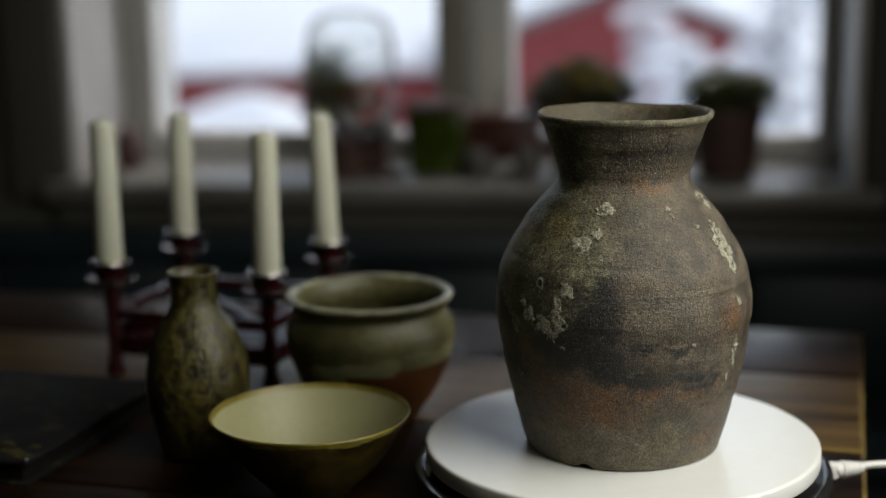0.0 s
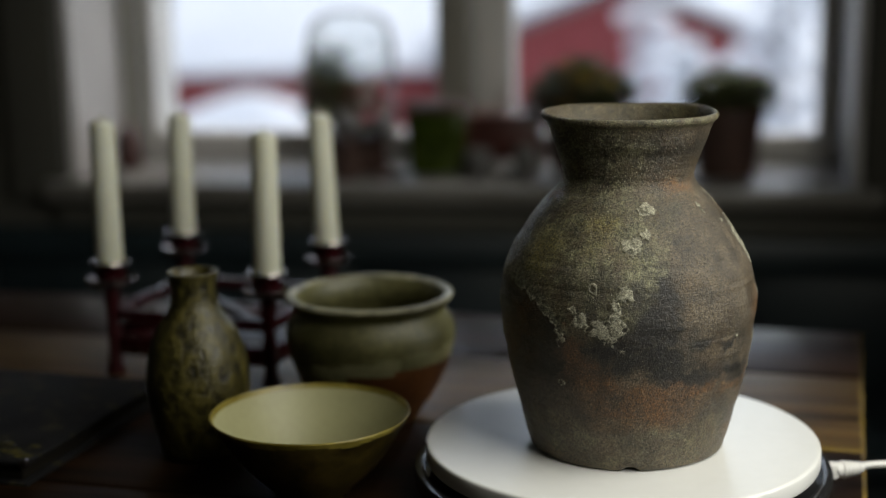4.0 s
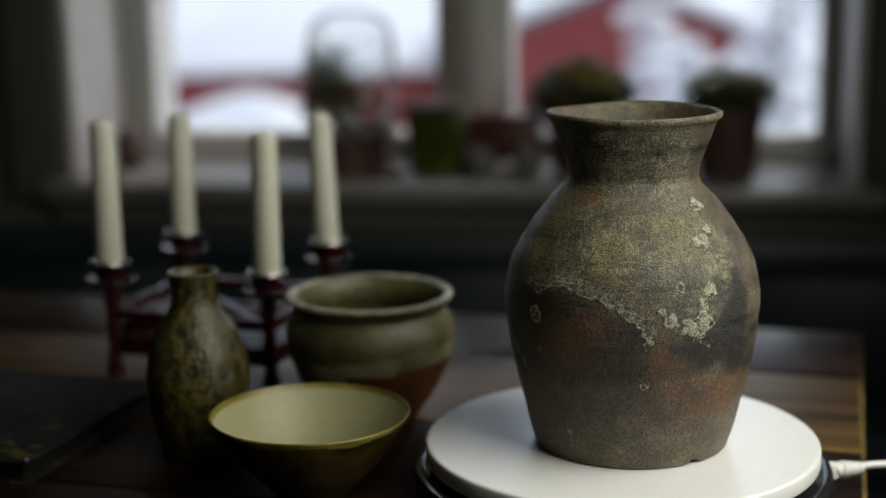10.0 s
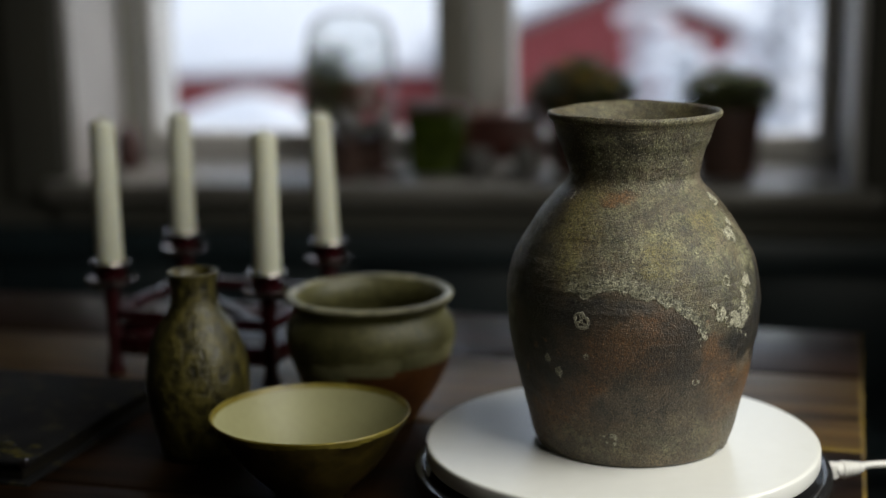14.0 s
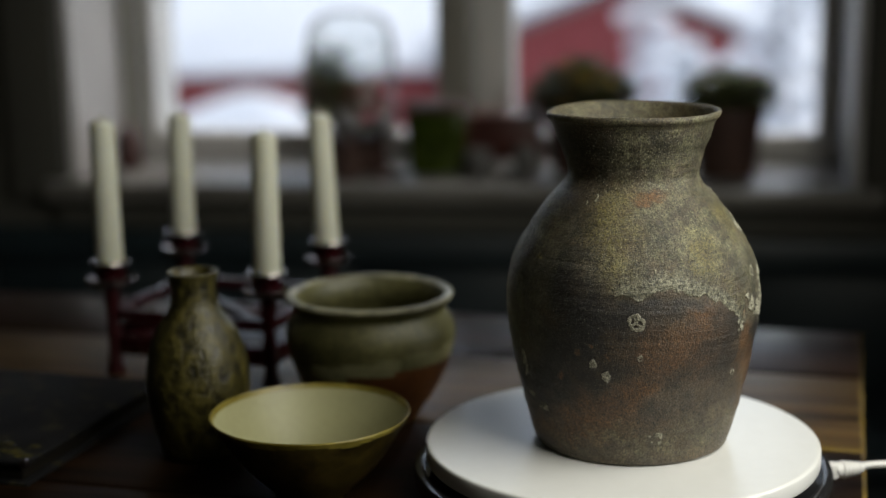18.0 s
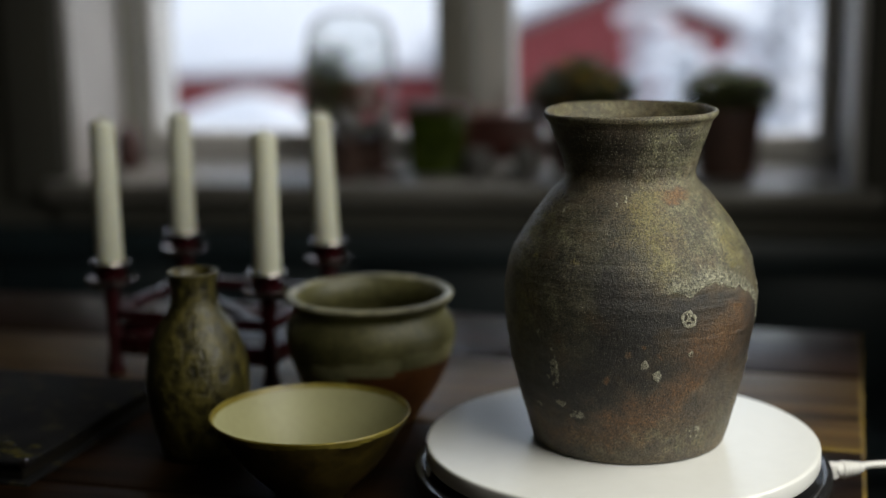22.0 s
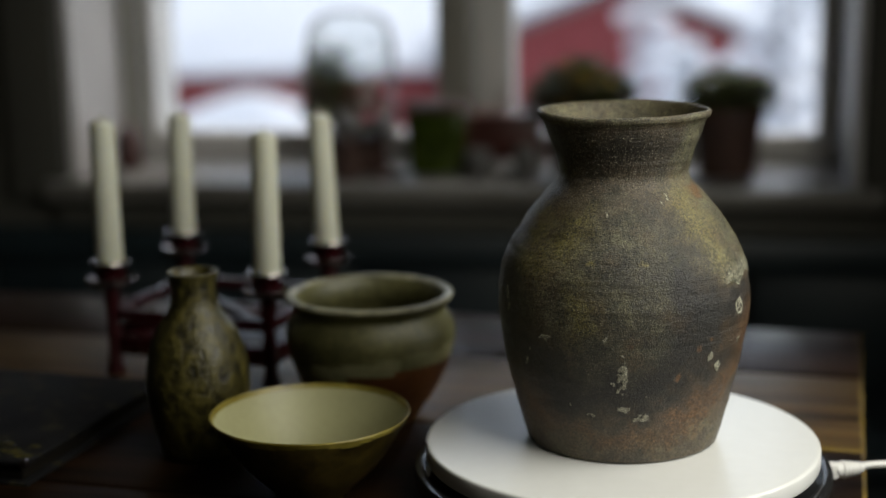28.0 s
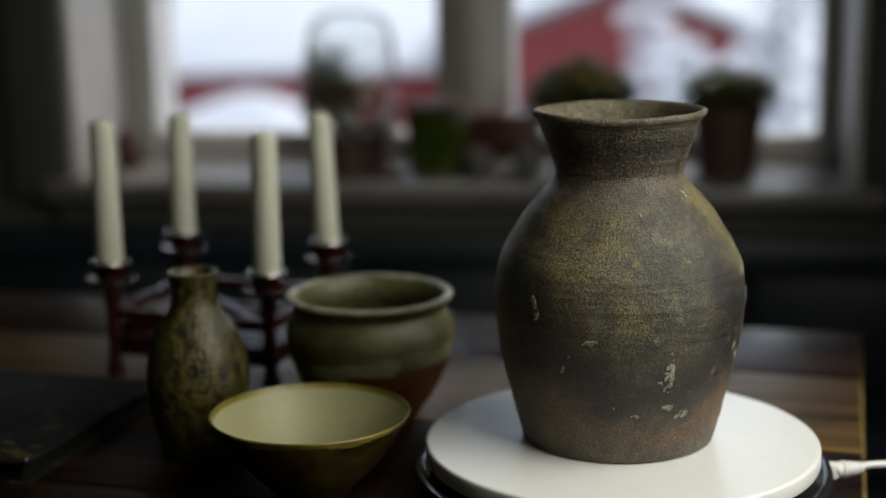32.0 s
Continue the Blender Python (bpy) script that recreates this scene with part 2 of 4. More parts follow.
def add_box(bm, size, at=(0, 0, 0), bevel=0.0, turn=None, mat=0, segs=2):
    made = bmesh.ops.create_cube(bm, size=1.0)["verts"]
    bmesh.ops.scale(bm, vec=size, verts=made)
    faces = list({f for v in made for f in v.link_faces})
    for f in faces:
        f.material_index = mat
    if bevel:
        edges = list({e for v in made for e in v.link_edges})
        out = bmesh.ops.bevel(bm, geom=edges, offset=bevel, segments=segs, affect="EDGES", profile=0.5)
        made = list({v for f in out["faces"] for v in f.verts} | {v for v in made if v.is_valid})
    mt = Matrix.Translation(at)
    if turn is not None:
        mt = mt @ turn
    bmesh.ops.transform(bm, matrix=mt, verts=made)
    return made


def box(size, at=(0, 0, 0), bevel=0.0, turn=None, segs=2):
    bm = bmesh.new()
    add_box(bm, size, at, bevel, turn, 0, segs)
    return bm


def lathe(profile, segs=48, closed=False, wobble=0.0, seed=0.0, mats=None):
    """Turns a list of (radius, height) round the z axis."""
    bm = bmesh.new()
    rings = []
    for k, (r, z) in enumerate(profile):
        if r < 1e-6:
            rings.append([bm.verts.new((0, 0, z))])
            continue
        ring = []
        for i in range(segs):
            a = 2 * math.pi * i / segs
            rr = r * (1 + wobble * noise.noise((1.6 * math.cos(a) + seed, 1.6 * math.sin(a), z * 14 + seed)))
            ring.append(bm.verts.new((rr * math.cos(a), rr * math.sin(a), z)))
        rings.append(ring)
    pairs = list(zip(rings, rings[1:]))
    if closed:
        pairs.append((rings[-1], rings[0]))
    for k, (a, b) in enumerate(pairs):
        for i in range(segs):
            idx = 0 if not mats else (mats(k, i / segs * 2 * math.pi) if callable(mats) else mats[k])
            j = (i + 1) % segs
            if len(a) == 1 and len(b) == 1:
                continue
            if len(a) == 1:
                f = bm.faces.new((a[0], b[i], b[j]))
            elif len(b) == 1:
                f = bm.faces.new((a[i], b[0], a[j]))
            else:
                f = bm.faces.new((a[i], b[i], b[j], a[j]))
            f.material_index = idx
    bmesh.ops.recalc_face_normals(bm, faces=bm.faces)
    return bm


def curve(points, n):
    """A smooth line of n points through a few (Catmull-Rom)."""
    p = [Vector(q) for q in points]
    p = [2 * p[0] - p[1]] + p + [2 * p[-1] - p[-2]]
    out = []
    for k in range(n):
        u = k / (n - 1) * (len(p) - 3)
        i = min(int(u), len(p) - 4)
        t = u - i
        a, b, c, d = p[i:i + 4]
        out.append(0.5 * ((2 * b) + (c - a) * t + (2 * a - 5 * b + 4 * c - d) * t * t + (3 * b - a - 3 * c + d) * t ** 3))
    return out


def tube(points, radii, segs=10, bm=None, mat=0):
    """A round bar along points; radii a number or one a point."""
    own = bm if bm is not None else bmesh.new()
    if not isinstance(radii, (list, tuple)):
        radii = [radii] * len(points)
    prev = None
    side = Vector((0.31, 0.87, 0.39))
    rings = []
    for k, q in enumerate(points):
        d = (Vector(points[min(k + 1, len(points) - 1)]) - Vector(points[max(k - 1, 0)])).normalized()
        u = d.cross(side)
        if u.length < 0.1:
            u = d.cross(Vector((1, 0, 0)))
        u.normalize()
        w = d.cross(u)
        rings.append([own.verts.new(Vector(q) + radii[k] * (math.cos(2 * math.pi * i / segs) * u + math.sin(2 * math.pi * i / segs) * w)) for i in range(segs)])
    for a, b in zip(rings, rings[1:]):
        for i in range(segs):
            f = own.faces.new((a[i], a[(i + 1) % segs], b[(i + 1) % segs], b[i]))
            f.material_index = mat
    own.faces.new(rings[0][::-1]).material_index = mat
    own.faces.new(rings[-1]).material_index = mat
    return own


def add_leaf(bm, base, tip, width, droop=0.15, mat=0):
    """A folded, curved leaf from base to tip."""
    base, tip = Vector(base), Vector(tip)
    d = tip - base
    s = d.cross(Vector((0, 0, 1)))
    if s.length < 1e-5:
        s = Vector((1, 0, 0))
    s.normalize()
    up = s.cross(d).normalized()
    rows = []
    for k, (u, w) in enumerate(((0.0, 0.12), (0.3, 0.85), (0.6, 1.0), (0.85, 0.55))):
        c = base + d * u - Vector((0, 0, droop * d.length * u * u))
        rows.append((bm.verts.new(c - s * w * width / 2 + up * 0.12 * width), bm.verts.new(c - up * 0.06 * width), bm.verts.new(c + s * w * width / 2 + up * 0.12 * width)))
    end = bm.verts.new(tip - Vector((0, 0, droop * d.length)))
    for a, b in zip(rows, rows[1:]):
        for i in (0, 1):
            bm.faces.new((a[i], a[i + 1], b[i + 1], b[i])).material_index = mat
    for i in (0, 1):
        bm.faces.new((rows[-1][i], rows[-1][i + 1], end)).material_index = mat


# ---- the room ----
def setting(name, bm, material, label, category, m=ROOM):
    ob = part(name, bm, material, None, label)
    ob.matrix_world = m
    return tagged(ob, label, category, "", "structure")


X0, X1, Y0, HIGH = -2.3, 0.80, -3.8, 2.45
WX0, WX1, WZ0, WZ1 = -0.575, 0.592, 0.735, 2.0       # window opening over the bench
SY0, SY1, SZ0, SZ1 = -2.04, -0.94, 0.90, 2.08      # side window, beside the camera
THICK = 0.30

setting("floor", box((X1 - X0 + 0.6, -Y0 + 0.9, 0.12), ((X0 + X1) / 2, Y0 / 2, -0.06)), M_FLOOR, "dark brown wooden floor of the old room", "floor")
setting("ceiling", box((X1 - X0 + 0.6, -Y0 + 0.9, 0.12), ((X0 + X1) / 2, Y0 / 2, HIGH + 0.06)), M_CEIL, "pale painted ceiling of the old room", "ceiling")


def wall_with_hole(name, lo, hi, a0, a1, z0, z1, thick, along, m, label):
    bm = bmesh.new()
    def slab(u0, u1, w0, w1):
        size = (u1 - u0, thick, w1 - w0) if along == "x" else (thick, u1 - u0, w1 - w0)
        c = ((u0 + u1) / 2, thick / 2, (w0 + w1) / 2) if along == "x" else (thick / 2, (u0 + u1) / 2, (w0 + w1) / 2)
        add_box(bm, size, c)
    slab(lo, a0, 0, HIGH)
    slab(a1, hi, 0, HIGH)
    slab(a0, a1, 0, z0)
    slab(a0, a1, z1, HIGH)
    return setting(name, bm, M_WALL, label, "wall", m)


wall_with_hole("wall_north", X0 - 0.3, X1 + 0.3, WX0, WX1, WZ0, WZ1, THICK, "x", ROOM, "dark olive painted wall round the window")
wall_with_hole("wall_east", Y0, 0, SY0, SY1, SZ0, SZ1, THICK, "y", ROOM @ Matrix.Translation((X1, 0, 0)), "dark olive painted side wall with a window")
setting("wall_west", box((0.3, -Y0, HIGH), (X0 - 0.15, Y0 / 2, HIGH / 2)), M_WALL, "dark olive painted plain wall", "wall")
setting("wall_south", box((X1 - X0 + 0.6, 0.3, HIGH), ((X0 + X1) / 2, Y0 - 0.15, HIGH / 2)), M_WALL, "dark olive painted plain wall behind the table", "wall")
setting("foundation", box((X1 - X0 + 0.6, -Y0 + 0.6, 5.5), ((X0 + X1) / 2, Y0 / 2, -2.87)), M_PLASTER, "grey plastered lower storey of the house", "foundation")


def casement(name, x0, x1, z0, z1, y, m, material, label, hinge=0.042):
    """A glazed casement: two stiles, two rails, a pane."""
    t = thing(name, m, label, "window", "casements", "structure")
    w, d = 0.042, 0.05
    part("stile", box((hinge, d, z1 - z0), (x0 + hinge / 2, y, (z0 + z1) / 2), 0.005), material, t)
    part("stile", box((w, d, z1 - z0), (x1 - w / 2, y, (z0 + z1) / 2), 0.005), material, t)
    run, mid = x1 - x0 - w - hinge, (x0 + hinge + x1 - w) / 2
    part("rail", box((run, d, w), (mid, y, z0 + w / 2), 0.005), material, t)
    part("rail", box((run, d, w), (mid, y, z1 - w / 2), 0.005), material, t)
    pane = part("pane", box((run, 0.004, z1 - z0 - 2 * w), (mid, y + 0.008, (z0 + z1) / 2)), M_PANE, t, soft=False)
    pane.visible_shadow = False
    return t


def window_frame():
    t = thing("window_1", ROOM, "pale painted wooden window frame with a grey-olive mullion", "window", "", "structure")
    y, d = 0.24, 0.09
    # jamb in the mullion's darker paint, standing in for its unlit front
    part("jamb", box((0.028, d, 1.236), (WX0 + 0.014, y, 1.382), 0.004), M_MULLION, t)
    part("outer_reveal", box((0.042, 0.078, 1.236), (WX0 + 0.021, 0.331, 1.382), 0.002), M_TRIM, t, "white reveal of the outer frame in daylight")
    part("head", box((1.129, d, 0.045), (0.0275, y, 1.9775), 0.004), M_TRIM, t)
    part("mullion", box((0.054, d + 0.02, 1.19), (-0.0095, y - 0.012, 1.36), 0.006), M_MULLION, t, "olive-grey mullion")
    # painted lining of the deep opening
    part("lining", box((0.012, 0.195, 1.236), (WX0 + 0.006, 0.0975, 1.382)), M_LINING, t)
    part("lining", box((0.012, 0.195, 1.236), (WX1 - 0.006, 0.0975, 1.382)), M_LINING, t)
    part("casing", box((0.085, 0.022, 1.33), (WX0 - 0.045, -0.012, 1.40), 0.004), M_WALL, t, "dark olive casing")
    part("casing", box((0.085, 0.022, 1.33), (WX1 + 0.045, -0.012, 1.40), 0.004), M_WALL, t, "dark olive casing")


window_frame()
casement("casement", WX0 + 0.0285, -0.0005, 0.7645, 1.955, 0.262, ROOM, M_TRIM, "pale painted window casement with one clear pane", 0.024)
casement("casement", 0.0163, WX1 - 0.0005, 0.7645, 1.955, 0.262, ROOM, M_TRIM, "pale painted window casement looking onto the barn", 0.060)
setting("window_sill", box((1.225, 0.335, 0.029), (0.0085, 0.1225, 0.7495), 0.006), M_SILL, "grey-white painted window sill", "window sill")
setting("sill_apron", box((1.20, 0.018, 0.05), (0.0085, -0.012, 0.709), 0.003), M_WALL, "olive-grey board under the window sill", "trim")
side_window = thing("window_2", ROOM @ Matrix.Translation((X1, 0, 0)), "pale painted window frame in the side wall", "window", "", "structure")
part("jamb", box((0.08, 0.05, SZ1 - SZ0), (0.245, SY0 + 0.025, (SZ0 + SZ1) / 2), 0.004), M_TRIM, side_window)
part("jamb", box((0.08, 0.05, SZ1 - SZ0), (0.245, SY1 - 0.025, (SZ0 + SZ1) / 2), 0.004), M_TRIM, side_window)
part("head", box((0.08, SY1 - SY0 - 0.1, 0.05), (0.245, (SY0 + SY1) / 2, SZ1 - 0.025), 0.004), M_TRIM, side_window)
part("bottom_rail", box((0.08, SY1 - SY0 - 0.1, 0.05), (0.245, (SY0 + SY1) / 2, SZ0 + 0.025), 0.004), M_TRIM, side_window)


# ---- the bench under the window ----
def bench():
    t = thing("settle_bench", ROOM @ Matrix.Translation((-0.40, -0.03, 0)), "dark teal painted wooden settle bench under the window", "bench")
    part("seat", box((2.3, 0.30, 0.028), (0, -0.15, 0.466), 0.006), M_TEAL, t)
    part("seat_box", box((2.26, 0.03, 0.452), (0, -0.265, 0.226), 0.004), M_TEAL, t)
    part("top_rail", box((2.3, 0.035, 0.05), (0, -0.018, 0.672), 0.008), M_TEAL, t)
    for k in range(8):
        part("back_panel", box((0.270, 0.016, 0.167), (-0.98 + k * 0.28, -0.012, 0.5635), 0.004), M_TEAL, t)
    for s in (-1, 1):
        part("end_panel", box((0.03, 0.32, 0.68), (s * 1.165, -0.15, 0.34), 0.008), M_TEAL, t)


bench()


# ---- the table ----
def table():
    t = thing("wooden_table", TABLE, "old dark brown plank table with worn yellowish edges", "table")
    length = 1.75
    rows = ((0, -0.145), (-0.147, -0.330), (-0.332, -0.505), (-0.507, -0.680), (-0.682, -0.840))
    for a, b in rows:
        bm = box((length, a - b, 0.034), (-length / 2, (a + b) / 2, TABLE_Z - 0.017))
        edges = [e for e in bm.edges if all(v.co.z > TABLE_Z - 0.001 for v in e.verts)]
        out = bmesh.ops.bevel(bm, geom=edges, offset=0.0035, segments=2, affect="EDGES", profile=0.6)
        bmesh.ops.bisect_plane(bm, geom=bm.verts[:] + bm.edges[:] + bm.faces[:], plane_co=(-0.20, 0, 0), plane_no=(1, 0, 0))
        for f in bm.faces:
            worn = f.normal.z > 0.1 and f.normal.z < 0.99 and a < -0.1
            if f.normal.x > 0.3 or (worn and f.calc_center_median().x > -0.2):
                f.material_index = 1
        part("plank", bm, [M_TABLE_FAR if a > -0.1 else (M_TABLE if a > -0.3 else M_TABLE_SHADED), M_TABLE_EDGE], t)
    part("apron", box((length - 0.2, 0.022, 0.09), (-length / 2, -0.07, 0.669), 0.003), M_TABLE, t)
    part("apron", box((length - 0.2, 0.022, 0.09), (-length / 2, -0.77, 0.669), 0.003), M_TABLE, t)
    for x in (-0.1, -length + 0.1):
        part("apron", box((0.022, 0.66, 0.09), (x, -0.42, 0.669), 0.003), M_TABLE, t)
        for y in (-0.08, -0.76):
            part("leg", box((0.07, 0.07, 0.715), (x, y, 0.3575), 0.008), M_TABLE, t)
    return t


table()

# ---- the turntable ----
def turntable():
    t = thing("turntable", Matrix.Translation((AXIS.x, AXIS.y, TABLE_Z)), "white motorised display turntable on a black base", "turntable")
    part("base", lathe([(0, 0), (0.118, 0), (0.124, 0.002), (0.1300, 0.008), (0.1328, 0.016), (0.1330, 0.0215), (0.1320, 0.0240), (0.1290, 0.0250), (0.1262, 0.0240), (0.1255, 0.020), (0, 0.020)], 128), M_BLACK, t, "glossy black base")
    disc = part("disc", lathe([(0, 0), (0.1235, 0), (0.1246, 0.0008), (0.125, 0.002), (0.125, 0.0095), (0.1247, 0.0107), (0.1238, 0.0114), (0.122, 0.0115), (0, 0.0115)], 160), M_WHITE, t, "smooth white turning disc", Matrix.Translation((0, 0, 0.0285)))
    part("spindle", lathe([(0, 0.0185), (0.03, 0.0185), (0.03, 0.0287), (0, 0.0287)], 32), M_BLACK, t)
    part("socket", box((0.006, 0.014, 0.010), (0.128, -0.0015, 0.0155), 0.001), M_BLACK, t)
    return t, disc


turntable_thing, disc = turntable()


def cable():
    t = thing("usb_cable", Matrix.Translation((0.2440, 0.8945, 0.766)), "white power cable plugged into the turntable", "cable")
    along = Euler((0, radians(90), radians(10))).to_matrix().to_4x4()
    part("plug", box((0.010, 0.0085, 0.0105), (0.002, 0, 0), 0.0018, Euler((0, 0, radians(10))).to_matrix().to_4x4()), M_CABLE, t)
    rel = part("strain_relief", lathe([(0, 0), (0.0052, 0), (0.0050, 0.007), (0.0042, 0.014), (0.0030, 0.0185), (0, 0.0185)], 20), M_CABLE, t, "", Matrix.Translation((0.006, 0.001, 0)) @ along)
    for k in range(5):
        r = 0.0053 - 0.00042 * k
        ring = lathe([(r - 0.0008, 0), (r + 0.0006, 0.0004), (r + 0.0006, 0.0014), (r - 0.0008, 0.0018)], 20, True)
        part("ridge", ring, M_CABLE, rel, "", Matrix.Translation((0, 0, 0.004 + k * 0.0028)))
    pts = curve([(0.021, 0.004, 0.0005), (0.032, 0.0062, 0.0012), (0.050, 0.009, -0.0005), (0.075, 0.012, -0.008), (0.105, 0.016, -0.035), (0.120, 0.018, -0.12), (0.13, 0.03, -0.40), (0.14, 0.06, -0.70), (0.18, 0.10, -0.763), (0.30, 0.2, -0.763)], 70)
    part("cord", tube(pts, 0.0024, 12), M_CABLE, t)


cable()


# ---- the vase ----
def lattice(seed):
    return np.random.RandomState(seed).rand(32, 32, 32)


def value_noise(p, scale, seed, octaves=4):
    """Smooth noise, 0 to 1, at the points p."""
    total, amp, norm = 0.0, 1.0, 0.0
    for o in range(octaves):
        g = lattice(seed + o)
        q = p * scale * 2 ** o
        i = np.floor(q).astype(int)
        f = q - i
        f = f * f * (3 - 2 * f)
        i0, i1 = i % 32, (i + 1) % 32
        c = 0
        for dx in (0, 1):
            for dy in (0, 1):
                for dz in (0, 1):
                    w = (f[:, 0] if dx else 1 - f[:, 0]) * (f[:, 1] if dy else 1 - f[:, 1]) * (f[:, 2] if dz else 1 - f[:, 2])
                    c = c + w * g[(i1 if dx else i0)[:, 0], (i1 if dy else i0)[:, 1], (i1 if dz else i0)[:, 2]]
        total, norm, amp = total + amp * c, norm + amp, amp * 0.5
    return total / norm


# marks on the vase: (degrees round it, height, half width, half height), mm
CRUST_A = [(252, 158, 4.6, 3.6), (240.5, 139.5, 6.6, 4.8), (247.8, 146, 3.5, 2.3), (324.8, 136, 6.6, 12.5), (324.8, 125, 4, 5.3), (294.8, 156, 1.8, 3.6), (309.8, 147, 2.6, 2), (335.8, 161, 9.4, 2), (337.8, 156, 6.6, 2.6), (322.8, 101, 2.7, 5.3), (321.8, 76, 3.2, 5.3), (321.8, 68, 2.7, 4.6), (318.8, 56, 2, 4), (294.8, 81, 2.6, 2), (237, 113.5, 4.6, 4.6), (233.5, 104, 3.0, 5.6), (231, 92, 10.5, 6.6), (218, 97, 5.4, 5.4), (214, 103, 2, 2.6), (237, 80, 2.1, 1.6)]
CRUST_B = [(210, 84, 2.4, 3.4), (207, 90, 2.0, 2.6)]
CRUST_C = [(158.8, 75, 1.7, 1.6), (136.8, 69, 2.1, 3.3), (142.8, 62, 2.4, 3.3), (103.8, 34, 5.3, 3), (167.6, 21, 4.3, 3.3), (95.1, 39, 3.6, 1.6), (29.2, 103, 2.5, 3.3), (31.2, 96, 2.4, 4), (45.1, 63, 1.6, 3.3), (59, 82, 4.2, 2), (78.1, 35, 1.7, 1.3), (86.7, 84, 1.6, 1.4), (48.6, 72, 1.2, 1.6), (105.2, 47, 1.2, 1.2), (68.2, 40, 1.4, 1.6), (83.4, 154, 1.5, 1.2), (126.9, 163, 1, 1.6), (119.3, 161, 1, 1), (115, 52, 0.9, 0.9), (94, 61, 3.6, 9), (92, 54, 2.6, 4)]
rng = random.Random(77)
SPECKS = [(rng.gauss(72, 26), rng.gauss(74, 26), q, q * rng.uniform(0.8, 1.4)) for q in [rng.uniform(0.35, 0.95) for _ in range(70)]]
SPECKS += [(rng.uniform(0, 360), rng.uniform(8, 160), q, q * rng.uniform(0.8, 1.4)) for q in [rng.uniform(0.3, 0.8) for _ in range(50)]]
RINGS = [(154.2, 96.2, 2.6, 2.9), (157.9, 96.0, 2.6, 2.7), (156.2, 92.8, 3.0, 2.6), (156, 95, 5.0, 5.3), (158, 74, 1.7, 1.8), (136, 69, 1.6, 2.8), (142, 62, 1.8, 2.8), (224, 116, 3.2, 3.4), (208.5, 57, 2.4, 2.6)]
RUST_A = [(213.8, 72, 10.2, 8.2), (231.4, 45, 14, 8), (268.8, 58, 16.6, 4), (239.6, 42, 12.4, 13.2), (267.8, 57, 26, 4.0), (252.7, 52, 22, 6.0), (285, 172, 14, 3.4), (308.8, 17, 10.6, 6.6), (220, 72, 9, 9), (246, 44, 34, 12), (224, 62, 16, 14), (300, 48, 18, 5), (318, 92, 14, 10)]
RUST_B = [(178, 79, 36, 20), (183, 93, 26, 10), (141, 34, 24, 16), (166, 76, 18, 20), (148, 47, 18, 10), (127, 32, 20, 8), (94, 20, 33, 6), (67, 23, 44, 5), (45, 33, 20, 13), (20, 30, 24, 16), (125, 20, 26, 6), (157, 56, 14, 9)]
RUST_SPOTS = [(120, 59, 2.6, 2.8), (129, 75, 1.8, 1.8), (135.7, 79, 1.4, 1.4), (97.6, 80, 1.8, 1.8), (144, 74, 1.6, 2.4), (213, 74, 4, 4), (211, 92, 1.6, 4), (167, 163.5, 10, 2.6), (174, 165, 6, 2.8), (161, 161, 6, 2.0)]
MOSS_SPOTS = [(80, 128, 3.2, 2.2), (103, 127, 1.8, 1.8), (191, 127, 9, 7), (188, 135, 7, 6), (196, 133, 6, 6), (186, 122, 5, 3)]
DARK_A = [(156, 94, 9, 9), (236, 100, 32, 28), (248, 74, 22, 10), (254, 100, 8, 22), (246, 130, 9, 12), (207, 113, 7, 8), (248, 72, 18, 6), (264, 62, 20, 4.6), (284, 37, 14, 4.6), (134, 96, 24, 26), (262, 66, 26, 3.2), (294, 62, 20, 4.0), (302, 54, 16, 3.4), (282, 80, 22, 3.0), (196, 66, 22, 20), (200, 88, 16, 12), (188, 44, 26, 14)]
DARK_B = [(120, 92, 34, 36), (86, 137, 30, 22), (104, 82, 37, 30), (84, 112, 26, 28), (92, 90, 37, 40), (114, 120, 24, 24), (112, 106, 38, 26), (30, 78, 20, 30), (57, 74, 26, 26), (67, 52, 28, 17), (95, 52, 30, 20), (20, 110, 24, 30), (104, 108, 30, 22), (122, 62, 26, 20), (96, 70, 26, 20)]
YELLOW = [(191, 130, 13, 13), (139, 150, 16, 15), (149, 128, 10, 12), (143, 148, 14, 20), (35, 145, 16, 9), (47, 124, 14, 13), (74, 98, 9, 17), (64, 139, 13, 15), (222, 150, 12, 8)]
ASH = [(203.9, 138, 43, 20), (204.2, 144, 40, 23), (172.6, 135, 38, 20), (227.1, 148, 37, 16), (219.2, 132, 23, 20), (201.9, 132, 23, 23), (228.8, 108, 20, 10), (248.9, 128, 16, 20)]
# lower edge of the ash, and of the dark smoked zone: degrees, mm
ASH_EDGE = [(0, 150), (105, 135), (130, 118), (141, 109), (150, 114), (157, 109), (165, 116), (176, 114), (185, 110), (195, 104), (203, 96), (210, 86), (217, 83), (231, 83), (240, 86), (250, 110), (262, 140), (280, 160), (360, 150)]
SMOKE_EDGE = [(0, 55), (16, 56), (33, 57), (50, 46), (61, 29), (87, 22), (113, 26), (132, 39), (150, 48), (168, 61), (200, 58), (236, 53), (263, 56), (289, 54), (319, 47), (360, 55)]


